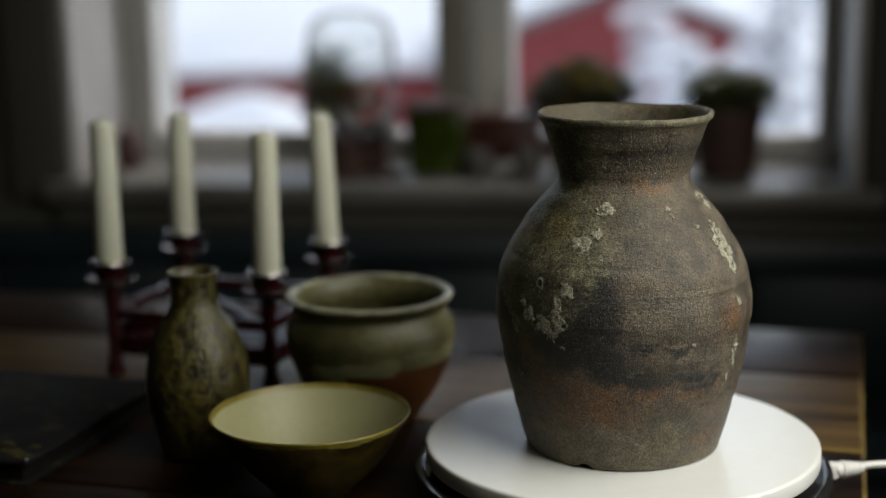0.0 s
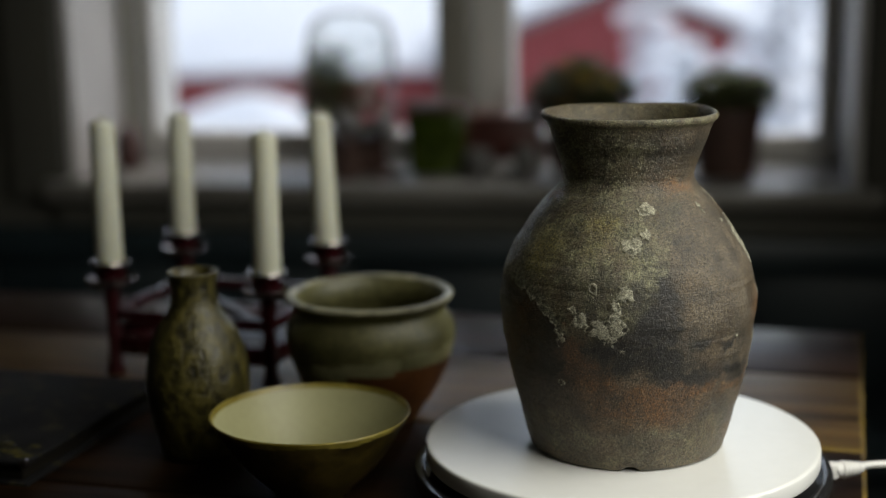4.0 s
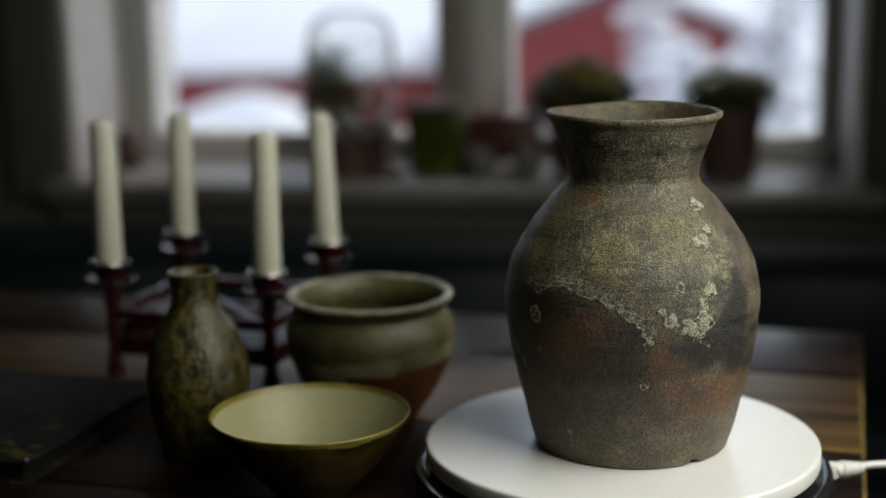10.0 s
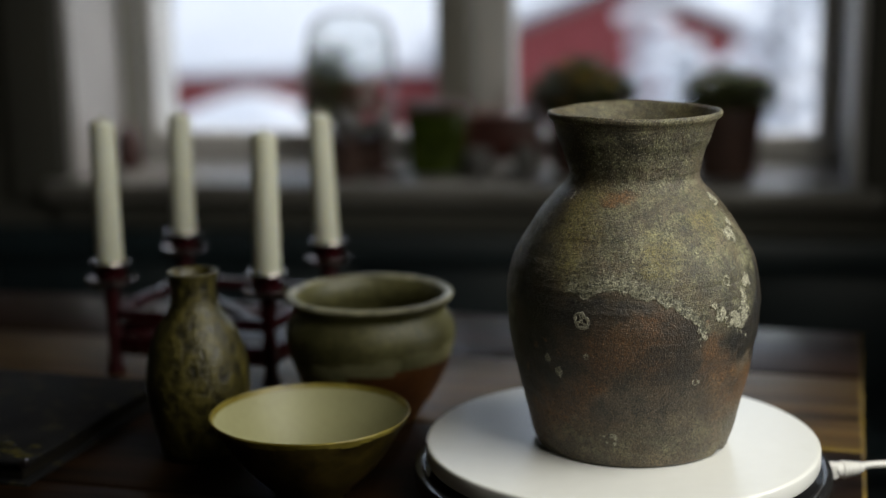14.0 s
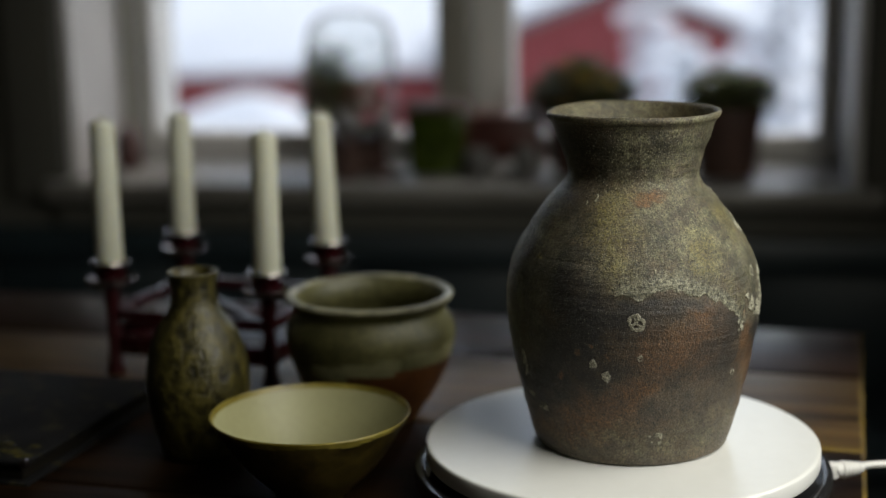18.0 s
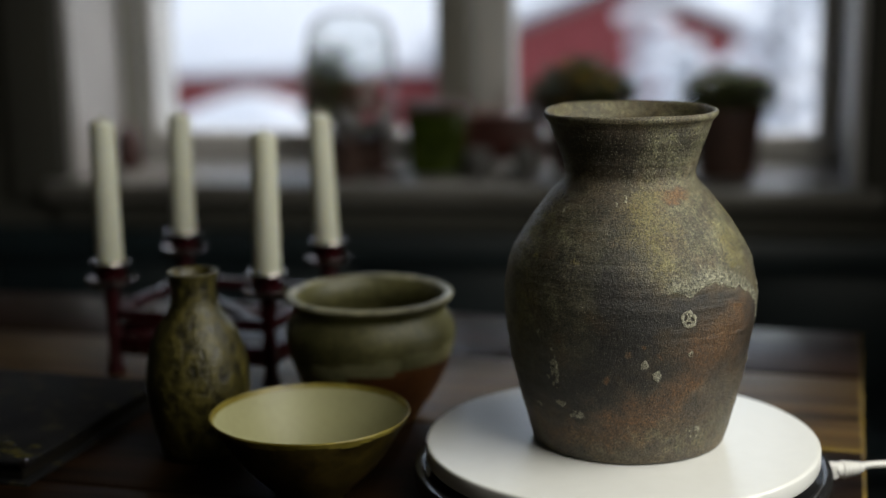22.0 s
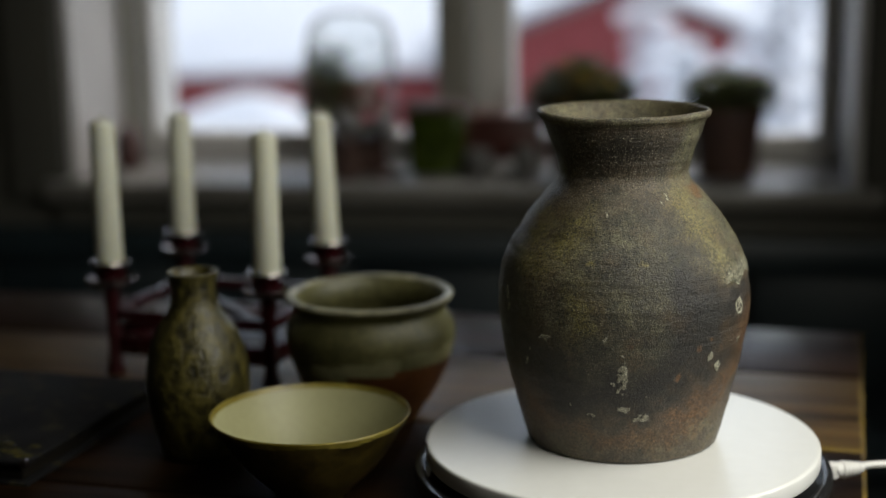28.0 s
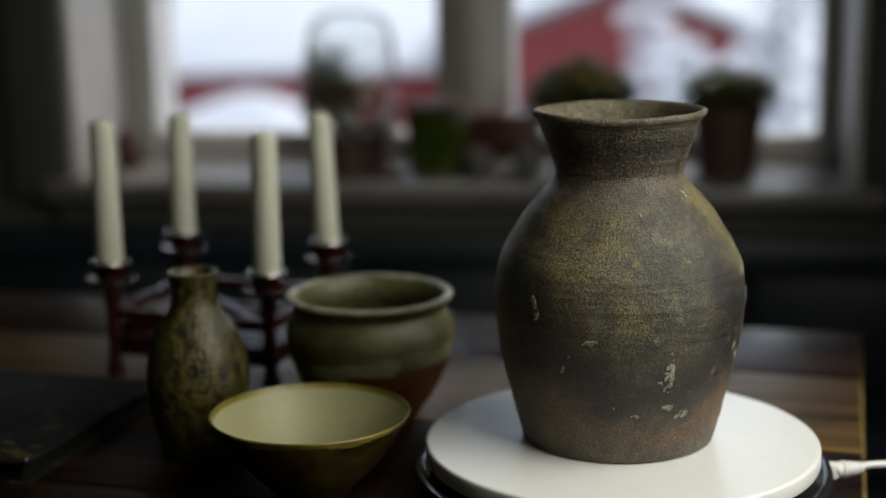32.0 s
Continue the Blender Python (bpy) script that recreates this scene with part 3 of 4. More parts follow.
def marks(spots, deg, z, radius):
    """For each point, how deep it lies in the nearest mark: 1 in its middle, 0 on its rim, below 0 outside."""
    best = np.full(len(z), -9.0)
    for a, h, w, t in spots:
        da = (deg - a + 180) % 360 - 180
        d = np.sqrt((radians(1) * da * radius * 1000 / w) ** 2 + ((z * 1000 - h + 1) / t) ** 2)
        best = np.maximum(best, 1 - d)
    return best


def vase():
    outer = [(0.0580, 0.0), (0.0604, 0.0012), (0.0613, 0.004), (0.0636, 0.0110), (0.0677, 0.0275), (0.0724, 0.0462), (0.0758, 0.0647), (0.0780, 0.0794), (0.0790, 0.0941), (0.0782, 0.1050), (0.0758, 0.1158), (0.0712, 0.1267), (0.0650, 0.1374), (0.0579, 0.1481), (0.0487, 0.1588), (0.0424, 0.1651),
             (0.0402, 0.1708), (0.0414, 0.1773), (0.0438, 0.1853), (0.0470, 0.1939), (0.0497, 0.2013), (0.0514, 0.2044), (0.0532, 0.2060), (0.0538, 0.2078), (0.0533, 0.2094), (0.0521, 0.2100)]
    inner = [(0.0506, 0.2088), (0.0479, 0.2023), (0.0431, 0.1923), (0.0386, 0.1823), (0.0363, 0.1713), (0.0386, 0.1643), (0.0471, 0.1533), (0.0601, 0.1363), (0.0701, 0.1193), (0.0736, 0.0943), (0.0711, 0.0593), (0.0621, 0.0200), (0.0561, 0.0080)]
    rows = [(v.x, v.y) for v in curve([(r, z, 0) for r, z in outer], 460)] + [(v.x, v.y) for v in curve([(r, z, 0) for r, z in inner], 90)]
    n_out, segs = 460, 640
    R, Z = np.array(rows).T
    k, s = len(R), segs
    ang = np.tile(np.arange(s) * 2 * np.pi / s, k)
    r, z = np.repeat(R, s), np.repeat(Z, s)
    outside = np.repeat(np.arange(k) < n_out, s)
    unit = np.stack([np.cos(ang), np.sin(ang)], 1)
    deg = np.degrees(ang)
    p = np.stack([r * unit[:, 0], r * unit[:, 1], z], 1)
    w1, w2 = value_noise(p, 90, 3, 4) - 0.5, value_noise(p, 90, 11, 4) - 0.5
    fine1, fine2 = value_noise(p, 420, 21, 3) - 0.5, value_noise(p, 420, 29, 3) - 0.5
    low = value_noise(p, 28, 41, 4)
    # rough edges: every mark is read at a jittered place
    def jitter(big, small):
        dz = (w1 * big + fine1 * small) / 1000
        da = np.degrees((w2 * big + fine2 * small) / 1000 / np.maximum(r, 0.03))
        return deg + da, z + dz
    d1, z1 = jitter(6, 4)
    crust = np.maximum(np.maximum(marks(CRUST_A, d1, z1, r), marks(CRUST_B, d1, z1, r)), marks(CRUST_C, d1, z1, r))
    lace = 1 - np.abs(crust - 0.22) / 0.32
    crust = np.maximum(crust, marks(SPECKS, d1, z1, r) * 0.9)
    crust = np.where(crust < -0.6, -1, 0.80 * crust + 0.20 * lace - 0.03 + 1.3 * (fine1 + fine2))
    dr, zr = jitter(4.5, 2.6)
    ring = np.full(len(z), -1.0)
    for lobe in RINGS:
        m = marks([lobe], dr, zr, r)
        ring = np.maximum(ring, np.where(m < -0.4, -1, 1 - np.abs(m - 0.25) / 0.24))
    crust = np.clip(np.maximum(crust, ring * 0.8 + 0.15 * fine1), -1, 1)
    rust_spots, moss = np.clip(0.4 + marks(RUST_SPOTS, d1, z1, r) * 1.4, 0, 1), np.clip(0.3 + marks(MOSS_SPOTS, d1, z1, r) * 1.4, 0, 1)
    d2, z2 = jitter(26, 5)
    def cloud(lists):
        m = np.maximum.reduce([marks(q, d2, z2, r) for q in lists])
        return np.clip((m + 0.5) / 1.15, 0, 1) ** 1.15
    rust, dark, yellow, ash = cloud([RUST_A, RUST_B]), cloud([DARK_A, DARK_B]), cloud([YELLOW]), cloud([ASH])
    ash = np.maximum(ash, 0.50 * cloud([[(62, 118, 38, 36), (90, 135, 38, 26), (40, 130, 26, 26), (98, 96, 26, 30), (74, 92, 22, 30)]]))
    d3, z3 = jitter(9, 4)
    def edge(line):
        a, h = np.array(line).T
        return z3 * 1000 + 1 - np.interp(d3 % 360, a, h)
    above = edge(ASH_EDGE)
    near = np.clip((d2 - 124) / 22, 0, 1) * np.clip((260 - d2) / 26, 0, 1)
    ash = np.where(deg < 118, ash, np.maximum(ash, np.clip(above / 14, 0, 0.75) * near) * np.clip(above / 2.5 + 0.5, 0, 1))
    # the ash piles up in a ridge along its lower edge
    along = np.clip((d3 - 140) / 12, 0, 1) * np.clip((216 - d3) / 8, 0, 1)
    width = 8.5 + 20 * np.clip(w1 + 0.08, 0, 1)
    ridge = np.clip(np.minimum((above + 1.0) / 1.5, 1.2 - above / width), 0, 1) * along
    thread = np.clip(1 - np.abs(above - 0.8) / 1.3, 0, 1) * along * np.clip(0.62 + 3.0 * fine1 + 1.5 * w2, 0, 1)
    crust = np.maximum(crust, np.where(thread > 0.05, thread - 0.30, -1))
    ridge = np.maximum(ridge, np.clip(0.5 * (marks(CRUST_A, d1, z1, r) + 0.3), 0, 0.45))
    smoke = np.clip(edge(SMOKE_EDGE) / 10 + 0.5, 0, 1)
    dark = np.clip(dark * 1.45, 0, 1) * (0.25 + 0.75 * smoke) * (1 - 0.08 * np.clip((104 - deg) / 24, 0, 1))
    dark = dark * (1 - 0.6 * ash * np.maximum(near, deg < 115))
    rust = np.maximum(rust * 0.9, 0.16 * (1 - smoke) * np.clip(2.6 * low - 0.75, 0, 1))
    rust = np.maximum(rust * (1 - 0.8 * ash) * (1 - 0.35 * np.clip((118 - deg) / 14, 0, 1)), rust_spots)
    dark = dark * (1 - 0.85 * rust_spots) * (1 - 0.45 * rust)
    yellow = np.maximum(yellow * 0.85, moss) * (1 - 0.75 * rust_spots)
    ash = ash * (1 - 0.8 * rust_spots)
    rust = np.where((z > 0.165) & (z < 0.180), rust, np.where(z >= 0.18, rust * 0.3, rust))
    ash = np.maximum(ash, 0.5 * np.clip(marks([(196, 18, 36, 14), (266, 20, 44, 16), (150, 20, 22, 10)], d2, z2, r) + 0.45, 0, 1))
    ash = np.maximum(ash, 0.5 * np.clip(1.25 - z / 0.022, 0, 1) * np.clip(2.4 * low - 0.6, 0, 1))
    ash = np.maximum(ash, 0.75 * np.clip((z - 0.2035) / 0.002, 0, 1))
    band = np.clip(1 - np.abs(z - 0.190) / 0.019, 0, 1) * (z < 0.2045)
    dark = np.maximum(dark, band * (0.5 + 0.5 * low))
    under = np.clip((d2 - 118) / 22, 0, 1) * np.clip((218 - d2) / 16, 0, 1) * np.clip(-above / 6, 0, 1) * np.clip((z - 0.045) / 0.02, 0, 1)
    dark = np.maximum(dark, under * np.clip(1.8 * low, 0.3, 0.95) * (1 - 0.75 * rust))
    # relief: throwing rings, lumps, the crust's own thickness
    rings_z = value_noise(np.stack([z * 0 + 5.5, z * 0 + 2.5, z], 1), 230, 51, 3) - 0.5
    throw = value_noise(np.stack([unit[:, 0] * 0.012 + 0.3, unit[:, 1] * 0.012 + 0.3, z * 1.0], 1), 75, 55, 3) - 0.5
    lump = value_noise(p, 22, 61, 3) - 0.5
    bump = np.where(outside, (0.00050 * rings_z + 0.0021 * throw) * np.clip((z - 0.004) / 0.02, 0, 1) + 0.0012 * lump + 0.0006 * np.clip(crust, 0, 1) + 0.0004 * ridge * (0.5 + 2 * fine2) + 0.00012 * fine1 + 0.0003 * ash * fine2, 0.0008 * rings_z)
    lowbase = np.clip(1 - z / 0.006, 0, 1)
    bump = bump * (1 - lowbase)
    r2 = r + bump
    da = (deg - 241 + 180) % 360 - 180
    chip = np.clip(1.25 - np.abs(da) / 5.0, 0, 1) * np.clip(1 - z / 0.004, 0, 1) * outside
    tip = (0.0003 * np.cos(ang * 2 + 0.8) + 0.0004 * np.cos(ang * 3 - 0.5) + 0.0012 * (value_noise(np.stack([unit[:, 0] * 0.03 + 0.1, unit[:, 1] * 0.03 + 0.1, z * 0], 1), 60, 71, 3) - 0.5)) * np.clip((z - 0.17) / 0.04, 0, 1)
    co = np.stack([(r2 - 0.0012 * chip) * unit[:, 0], (r2 - 0.0012 * chip) * unit[:, 1], z + tip + 0.0026 * chip], 1)
    i, j = np.meshgrid(np.arange(k - 1), np.arange(s), indexing="ij")
    j2 = (j + 1) % s
    quads = np.stack([i * s + j, i * s + j2, (i + 1) * s + j2, (i + 1) * s + j], -1).reshape(-1, 4)
    faces = quads.tolist()
    faces.append(list(range(s - 1, -1, -1)))
    faces.append([(k - 1) * s + q for q in range(s)])
    whole = bpy.data.meshes.new("vase_form")
    whole.from_pydata(co.tolist(), [], faces)
    normals = np.empty(len(co) * 3, np.float32)
    whole.vertices.foreach_get("normal", normals)
    normals = normals.reshape(-1, 3)
    bpy.data.meshes.remove(whole)
    bare = {"crust": -1.0, "ash": 0.30 + 0.30 * np.cos(np.radians(deg - 320)), "yellow": 0.2, "dark": 0.5, "ridge": 0.0, "neck": 0.3}
    layers = {name: np.where(outside, values, bare.get(name, 0.1)).astype(np.float32) for name, values in (("crust", crust), ("rust", rust), ("dark", dark), ("yellow", yellow), ("ash", ash), ("ridge", ridge), ("neck", np.clip((z - 0.150) / 0.022, 0, 1)))}
    material = vase_material()
    ob = thing("stoneware_vase", Matrix.Identity(4), "wood-fired brown-grey stoneware vase with pale ash crusts on the turntable", "vase")
    # one fired form, told apart as body, flared neck, rolled rim and inside; the joints share their normals
    row = np.arange(k - 1)
    lip = (row < n_out) & (Z[:-1] >= 0.2035) | (row >= n_out) & (Z[:-1] > 0.2045)
    zones = (("body", (row < n_out) & (Z[:-1] < 0.1665), "ash-crusted round body"), ("neck", (row < n_out) & (Z[:-1] >= 0.1665) & ~lip, "dark speckled flared neck"), ("rim", lip, "pale worn rim"), ("inside", (row >= n_out) & ~lip, "dull brown inside"))
    for name, rows_in, label in zones:
        own = quads.reshape(k - 1, s, 4)[rows_in].reshape(-1)
        used, back = np.unique(own, return_inverse=True)
        polys = back.reshape(-1, 4).tolist()
        if name == "body":
            polys.append(list(range(s - 1, -1, -1)))
        if name == "inside":
            polys.append([len(used) - s + q for q in range(s)])
        me = bpy.data.meshes.new(name)
        me.from_pydata(co[used].tolist(), [], polys)
        me.polygons.foreach_set("use_smooth", [True] * len(me.polygons))
        for key, values in layers.items():
            me.attributes.new(key, "FLOAT", "POINT").data.foreach_set("value", values[used])
        me.normals_split_custom_set_from_vertices(normals[used].tolist())
        me.materials.append(material)
        piece = tagged(new(name, me), label)
        piece.parent = ob
    return ob


def vase_material():
    m, n, l = tree_of("wood_fired_stoneware")
    p = n["Principled BSDF"]
    tc = n.new("ShaderNodeTexCoord")
    def at(name):
        a = n.new("ShaderNodeAttribute")
        a.attribute_name = name
        return a.outputs["Fac"]
    def noise_of(scale, detail=4.0, rough=0.55):
        q = n.new("ShaderNodeTexNoise")
        q.inputs["Scale"].default_value, q.inputs["Detail"].default_value, q.inputs["Roughness"].default_value = scale, detail, rough
        l.new(tc.outputs["Object"], q.inputs["Vector"])
        return q.outputs["Fac"]
    def calc(op, a, b, c=None):
        q = n.new("ShaderNodeMath")
        q.operation = op
        for i, v in enumerate((a, b, c)):
            if v is None:
                continue
            if isinstance(v, (int, float)):
                q.inputs[i].default_value = v
            else:
                l.new(v, q.inputs[i])
        return q.outputs[0]
    def span(v, a, b, lo=0.0, hi=1.0):
        q = n.new("ShaderNodeMapRange")
        for key, val in (("From Min", a), ("From Max", b), ("To Min", lo), ("To Max", hi)):
            q.inputs[key].default_value = val
        l.new(v, q.inputs["Value"])
        return q.outputs[0]
    def mix(fac, a, b):
        q = n.new("ShaderNodeMixRGB")
        if isinstance(fac, (int, float)):
            q.inputs["Fac"].default_value = fac
        else:
            l.new(fac, q.inputs["Fac"])
        for key, v in (("Color1", a), ("Color2", b)):
            if isinstance(v, tuple):
                q.inputs[key].default_value = lin(v)
            else:
                l.new(v, q.inputs[key])
        return q.outputs[0]
    mid, fine, grit = noise_of(70, 6), noise_of(480, 5, 0.65), noise_of(2200, 2)
    clay = mix(span(mid, 0.35, 0.65), (0.046, 0.037, 0.025), (0.118, 0.092, 0.060))
    colour = mix(calc("MULTIPLY", at("rust"), span(mid, 0.3, 0.6, 0.55, 1.0)), clay, mix(span(fine, 0.35, 0.65), (0.080, 0.038, 0.016), (0.185, 0.088, 0.028)))
    colour = mix(calc("MULTIPLY", at("dark"), span(fine, 0.3, 0.6, 0.80, 1.0)), colour, (0.0075, 0.0070, 0.0062))
    ashy = mix(span(calc("MULTIPLY_ADD", noise_of(60, 5, 0.65), 0.6, calc("MULTIPLY", fine, 0.4)), 0.40, 0.58), (0.026, 0.027, 0.013), (0.215, 0.205, 0.115))
    colour = mix(calc("MULTIPLY", at("ash"), span(noise_of(150, 5, 0.6), 0.38, 0.60, 0.25, 1.0)), colour, ashy)
    colour = mix(calc("MULTIPLY", at("yellow"), span(fine, 0.36, 0.62, 0.12, 0.88)), colour, (0.185, 0.155, 0.040))
    # cloudy firing: broad and middle patches darker or browner
    cloudy = calc("MULTIPLY", span(noise_of(24, 5, 0.6), 0.42, 0.62), span(noise_of(110, 5, 0.62), 0.40, 0.60))
    colour = mix(calc("MULTIPLY", cloudy, 0.45), colour, (0.020, 0.017, 0.013))
    tint = span(noise_of(40, 5, 0.6), 0.50, 0.66)
    colour = mix(calc("MULTIPLY", tint, 0.22), colour, (0.110, 0.064, 0.020))
    # the thick ridge of ash, grey-green and wrinkled
    ridged = mix(span(noise_of(330, 5, 0.7), 0.38, 0.62), (0.055, 0.055, 0.035), (0.27, 0.26, 0.18))
    colour = mix(span(calc("ADD", at("ridge"), calc("MULTIPLY", calc("SUBTRACT", fine, 0.5), 1.3)), 0.25, 0.7, 0.0, 0.85), colour, ridged)
    # melted ash specks as round drops, dark pits
    cells = n.new("ShaderNodeTexVoronoi")
    cells.inputs["Scale"].default_value = 1080
    l.new(tc.outputs["Object"], cells.inputs["Vector"])
    apart = n.new("ShaderNodeSeparateColor")
    l.new(cells.outputs["Color"], apart.inputs[0])
    drop = calc("MULTIPLY", span(cells.outputs["Distance"], 0.22, 0.40, 1.0, 0.0), span(apart.outputs[0], 0.50, 0.9))
    much = calc("MULTIPLY_ADD", at("neck"), 0.56, calc("MULTIPLY", span(noise_of(130, 4), 0.42, 0.62, 0.1, 1.0), calc("MULTIPLY_ADD", at("ash"), 0.34, 0.24)))
    colour = mix(calc("MULTIPLY", drop, much), colour, (0.29, 0.275, 0.18))
    pits = span(noise_of(640, 2), 0.58, 0.66)
    colour = mix(calc("MULTIPLY", pits, 0.7), colour, (0.013, 0.012, 0.010))
    edge = calc("ADD", at("crust"), calc("MULTIPLY", calc("SUBTRACT", fine, 0.5), 1.1))
    crust = span(edge, 0.02, 0.28)
    crusty = mix(span(grit, 0.35, 0.62), (0.14, 0.130, 0.088), (0.40, 0.385, 0.29))
    colour = mix(calc("MULTIPLY", crust, 0.85), colour, crusty)
    grain = n.new("ShaderNodeHueSaturation")
    speckle = calc("MULTIPLY_ADD", noise_of(980, 4, 0.75), 0.80, calc("MULTIPLY", noise_of(330, 5, 0.65), 0.20))
    l.new(span(speckle, 0.38, 0.62, 0.32, 1.68), grain.inputs["Value"])
    l.new(colour, grain.inputs["Color"])
    l.new(grain.outputs[0], p.inputs["Base Color"])
    gloss = span(mid, 0.3, 0.7, 0.38, 0.56)
    l.new(calc("ADD", gloss, calc("MULTIPLY", crust, 0.3)), p.inputs["Roughness"])
    p.inputs["Specular IOR Level"].default_value = 0.50
    wheel = n.new("ShaderNodeMapping")
    wheel.inputs["Scale"].default_value = (22, 22, 620)
    l.new(tc.outputs["Object"], wheel.inputs["Vector"])
    lines = n.new("ShaderNodeTexNoise")
    lines.inputs["Scale"].default_value, lines.inputs["Detail"].default_value = 1.0, 4.0
    l.new(wheel.outputs[0], lines.inputs["Vector"])
    height = calc("ADD", calc("MULTIPLY_ADD", lines.outputs["Fac"], 0.17, calc("MULTIPLY", fine, 0.30)), calc("ADD", calc("MULTIPLY_ADD", noise_of(1150, 3, 0.6), 0.55, calc("MULTIPLY", noise_of(330, 4, 0.6), 0.55)), calc("MULTIPLY_ADD", drop, 0.35, calc("MULTIPLY", crust, 0.7))))
    bp = n.new("ShaderNodeBump")
    bp.inputs["Strength"].default_value, bp.inputs["Distance"].default_value = 0.9, 0.0014
    l.new(height, bp.inputs["Height"])
    l.new(bp.outputs[0], p.inputs["Normal"])
    return m


vase_ob = vase()


# ---- pots on the table ----
def shallow_bowl():
    t = thing("bowl", Matrix.Translation((-0.088, 0.914, TABLE_Z)) @ pose(0, 0, 0, 0.0, 0.0, 0), "pale celadon bowl with an amber-glazed rim", "bowl")
    prof = [(0, 0.004), (0.019, 0.004), (0.021, 0.0008), (0.0245, 0.0008), (0.0262, 0.004), (0.033, 0.0105), (0.043, 0.0205), (0.053, 0.034), (0.0605, 0.0465), (0.0640, 0.0525)]
    lip = [(0.0648, 0.0540), (0.0645, 0.0550), (0.0638, 0.0549), (0.0632, 0.0540)]
    inn = [(0.0628, 0.0534), (0.0590, 0.0465), (0.0510, 0.0345), (0.0410, 0.0225), (0.0300, 0.0140), (0.0160, 0.0090), (0, 0.0075)]
    full = [(v.x, v.y) for v in curve([(a, b, 0) for a, b in prof], 44)]
    n1 = len(full)
    full += lip
    inside = [(v.x, v.y) for v in curve([(a, b, 0) for a, b in inn], 30)]
    n2 = len(full)
    full += inside
    def mats(k, ang):
        if k >= n1 - 2:
            return 2 if k < n2 - 1 or full[k][1] > 0.0531 + 0.0004 * noise.noise((3 * math.cos(ang), 3 * math.sin(ang), 4.5)) else 0
        return 2 if full[k][1] > 0.0500 + 0.0025 * noise.noise((2.5 * math.cos(ang), 2.5 * math.sin(ang), 1.5)) else 1
    part("body", lathe(full, 96, wobble=0.012, seed=3.1, mats=mats), [M_BOWL_IN, M_BOWL_OUT, M_BOWL_RIM], t)


def jar():
    t = thing("stoneware_pot", Matrix.Translation((-0.0556, 1.0715, TABLE_Z)), "round grey-green glazed pot with a bare brown foot", "pot")
    out = [(0, 0.003), (0.026, 0.003), (0.028, 0.0), (0.033, 0.001), (0.0395, 0.010), (0.0500, 0.026), (0.0590, 0.045), (0.0627, 0.060), (0.0636, 0.070), (0.0608, 0.078), (0.0568, 0.0835), (0.0558, 0.0865), (0.0582, 0.0900), (0.0612, 0.0930)]
    lip = [(0.0622, 0.0950), (0.0618, 0.0966), (0.0602, 0.0974), (0.0580, 0.0970), (0.0562, 0.0952)]
    inn = [(0.0530, 0.0880), (0.0530, 0.0800), (0.0570, 0.0680), (0.0540, 0.0480), (0.0420, 0.0240), (0.0250, 0.0100), (0, 0.008)]
    a = [(v.x, v.y) for v in curve([(p, q, 0) for p, q in out], 56)]
    b = [(v.x, v.y) for v in curve([(p, q, 0) for p, q in inn], 26)]
    full = a + lip + b
    def mats(k, ang):
        edge = 0.0425 + 0.008 * math.cos(ang + 0.3) + 0.004 * noise.noise((2.5 * math.cos(ang), 2.5 * math.sin(ang), 0.5))
        if k >= len(a):
            return 0
        return 1 if full[k][1] < edge else (2 if full[k][1] < edge + 0.012 else 0)
    part("body", lathe(full, 96, wobble=0.012, seed=7.7, mats=mats), [M_CELADON, M_CLAY, M_DRIP], t)
    part("lip", lathe([(0.0616, 0.0936), (0.0627, 0.0950), (0.0623, 0.0970), (0.0603, 0.0980), (0.0580, 0.0975), (0.0560, 0.0955), (0.0590, 0.0945)], 96, True, 0.012, 7.7), M_LIP, t, "thick pale glazed lip")


def bottle():
    t = thing("bottle_vase", Matrix.Translation((-0.1743, 0.9974, TABLE_Z)), "small olive ash-glazed stoneware bottle with a narrow neck", "bottle")
    out = [(0, 0.002), (0.022, 0.002), (0.024, 0.0), (0.0275, 0.0015), (0.0300, 0.012), (0.0335, 0.030), (0.0358, 0.048), (0.0355, 0.062), (0.0325, 0.078), (0.0262, 0.093), (0.0196, 0.1025), (0.0165, 0.1090), (0.0157, 0.1150), (0.0158, 0.1220), (0.0168, 0.1280)]
    lip = [(0.0176, 0.1300), (0.0175, 0.1312), (0.0162, 0.1312), (0.0146, 0.1295)]
    inn = [(0.0128, 0.1240), (0.0124, 0.1150), (0.0135, 0.1060), (0.0260, 0.0860), (0.0310, 0.0600), (0.0260, 0.0150), (0, 0.010)]
    a = [(v.x, v.y) for v in curve([(p, q, 0) for p, q in out], 60)]
    b = [(v.x, v.y) for v in curve([(p, q, 0) for p, q in inn], 24)]
    part("body", lathe(a + lip + b, 72, wobble=0.035, seed=1.9), M_OLIVE, t)
    part("lip", lathe([(0.0170, 0.1290), (0.0180, 0.1301), (0.0179, 0.1316), (0.0163, 0.1318), (0.0148, 0.1306), (0.0164, 0.1298)], 72, True, 0.035, 1.9), M_OLIVE, t)


shallow_bowl()
jar()
bottle()


# ---- the candelabrum and its candles ----
SPOTS = ((-0.278, 1.1997), (-0.2386, 1.3266), (-0.141, 1.1481), (-0.1016, 1.2706))
HIGHS = (0.1285, 0.120, 0.123, 0.1237)
LEANS = ((0, 0.0), (0, 0.8), (0, 0.6), (0, -2.0))
CUP_TOP = 0.0945


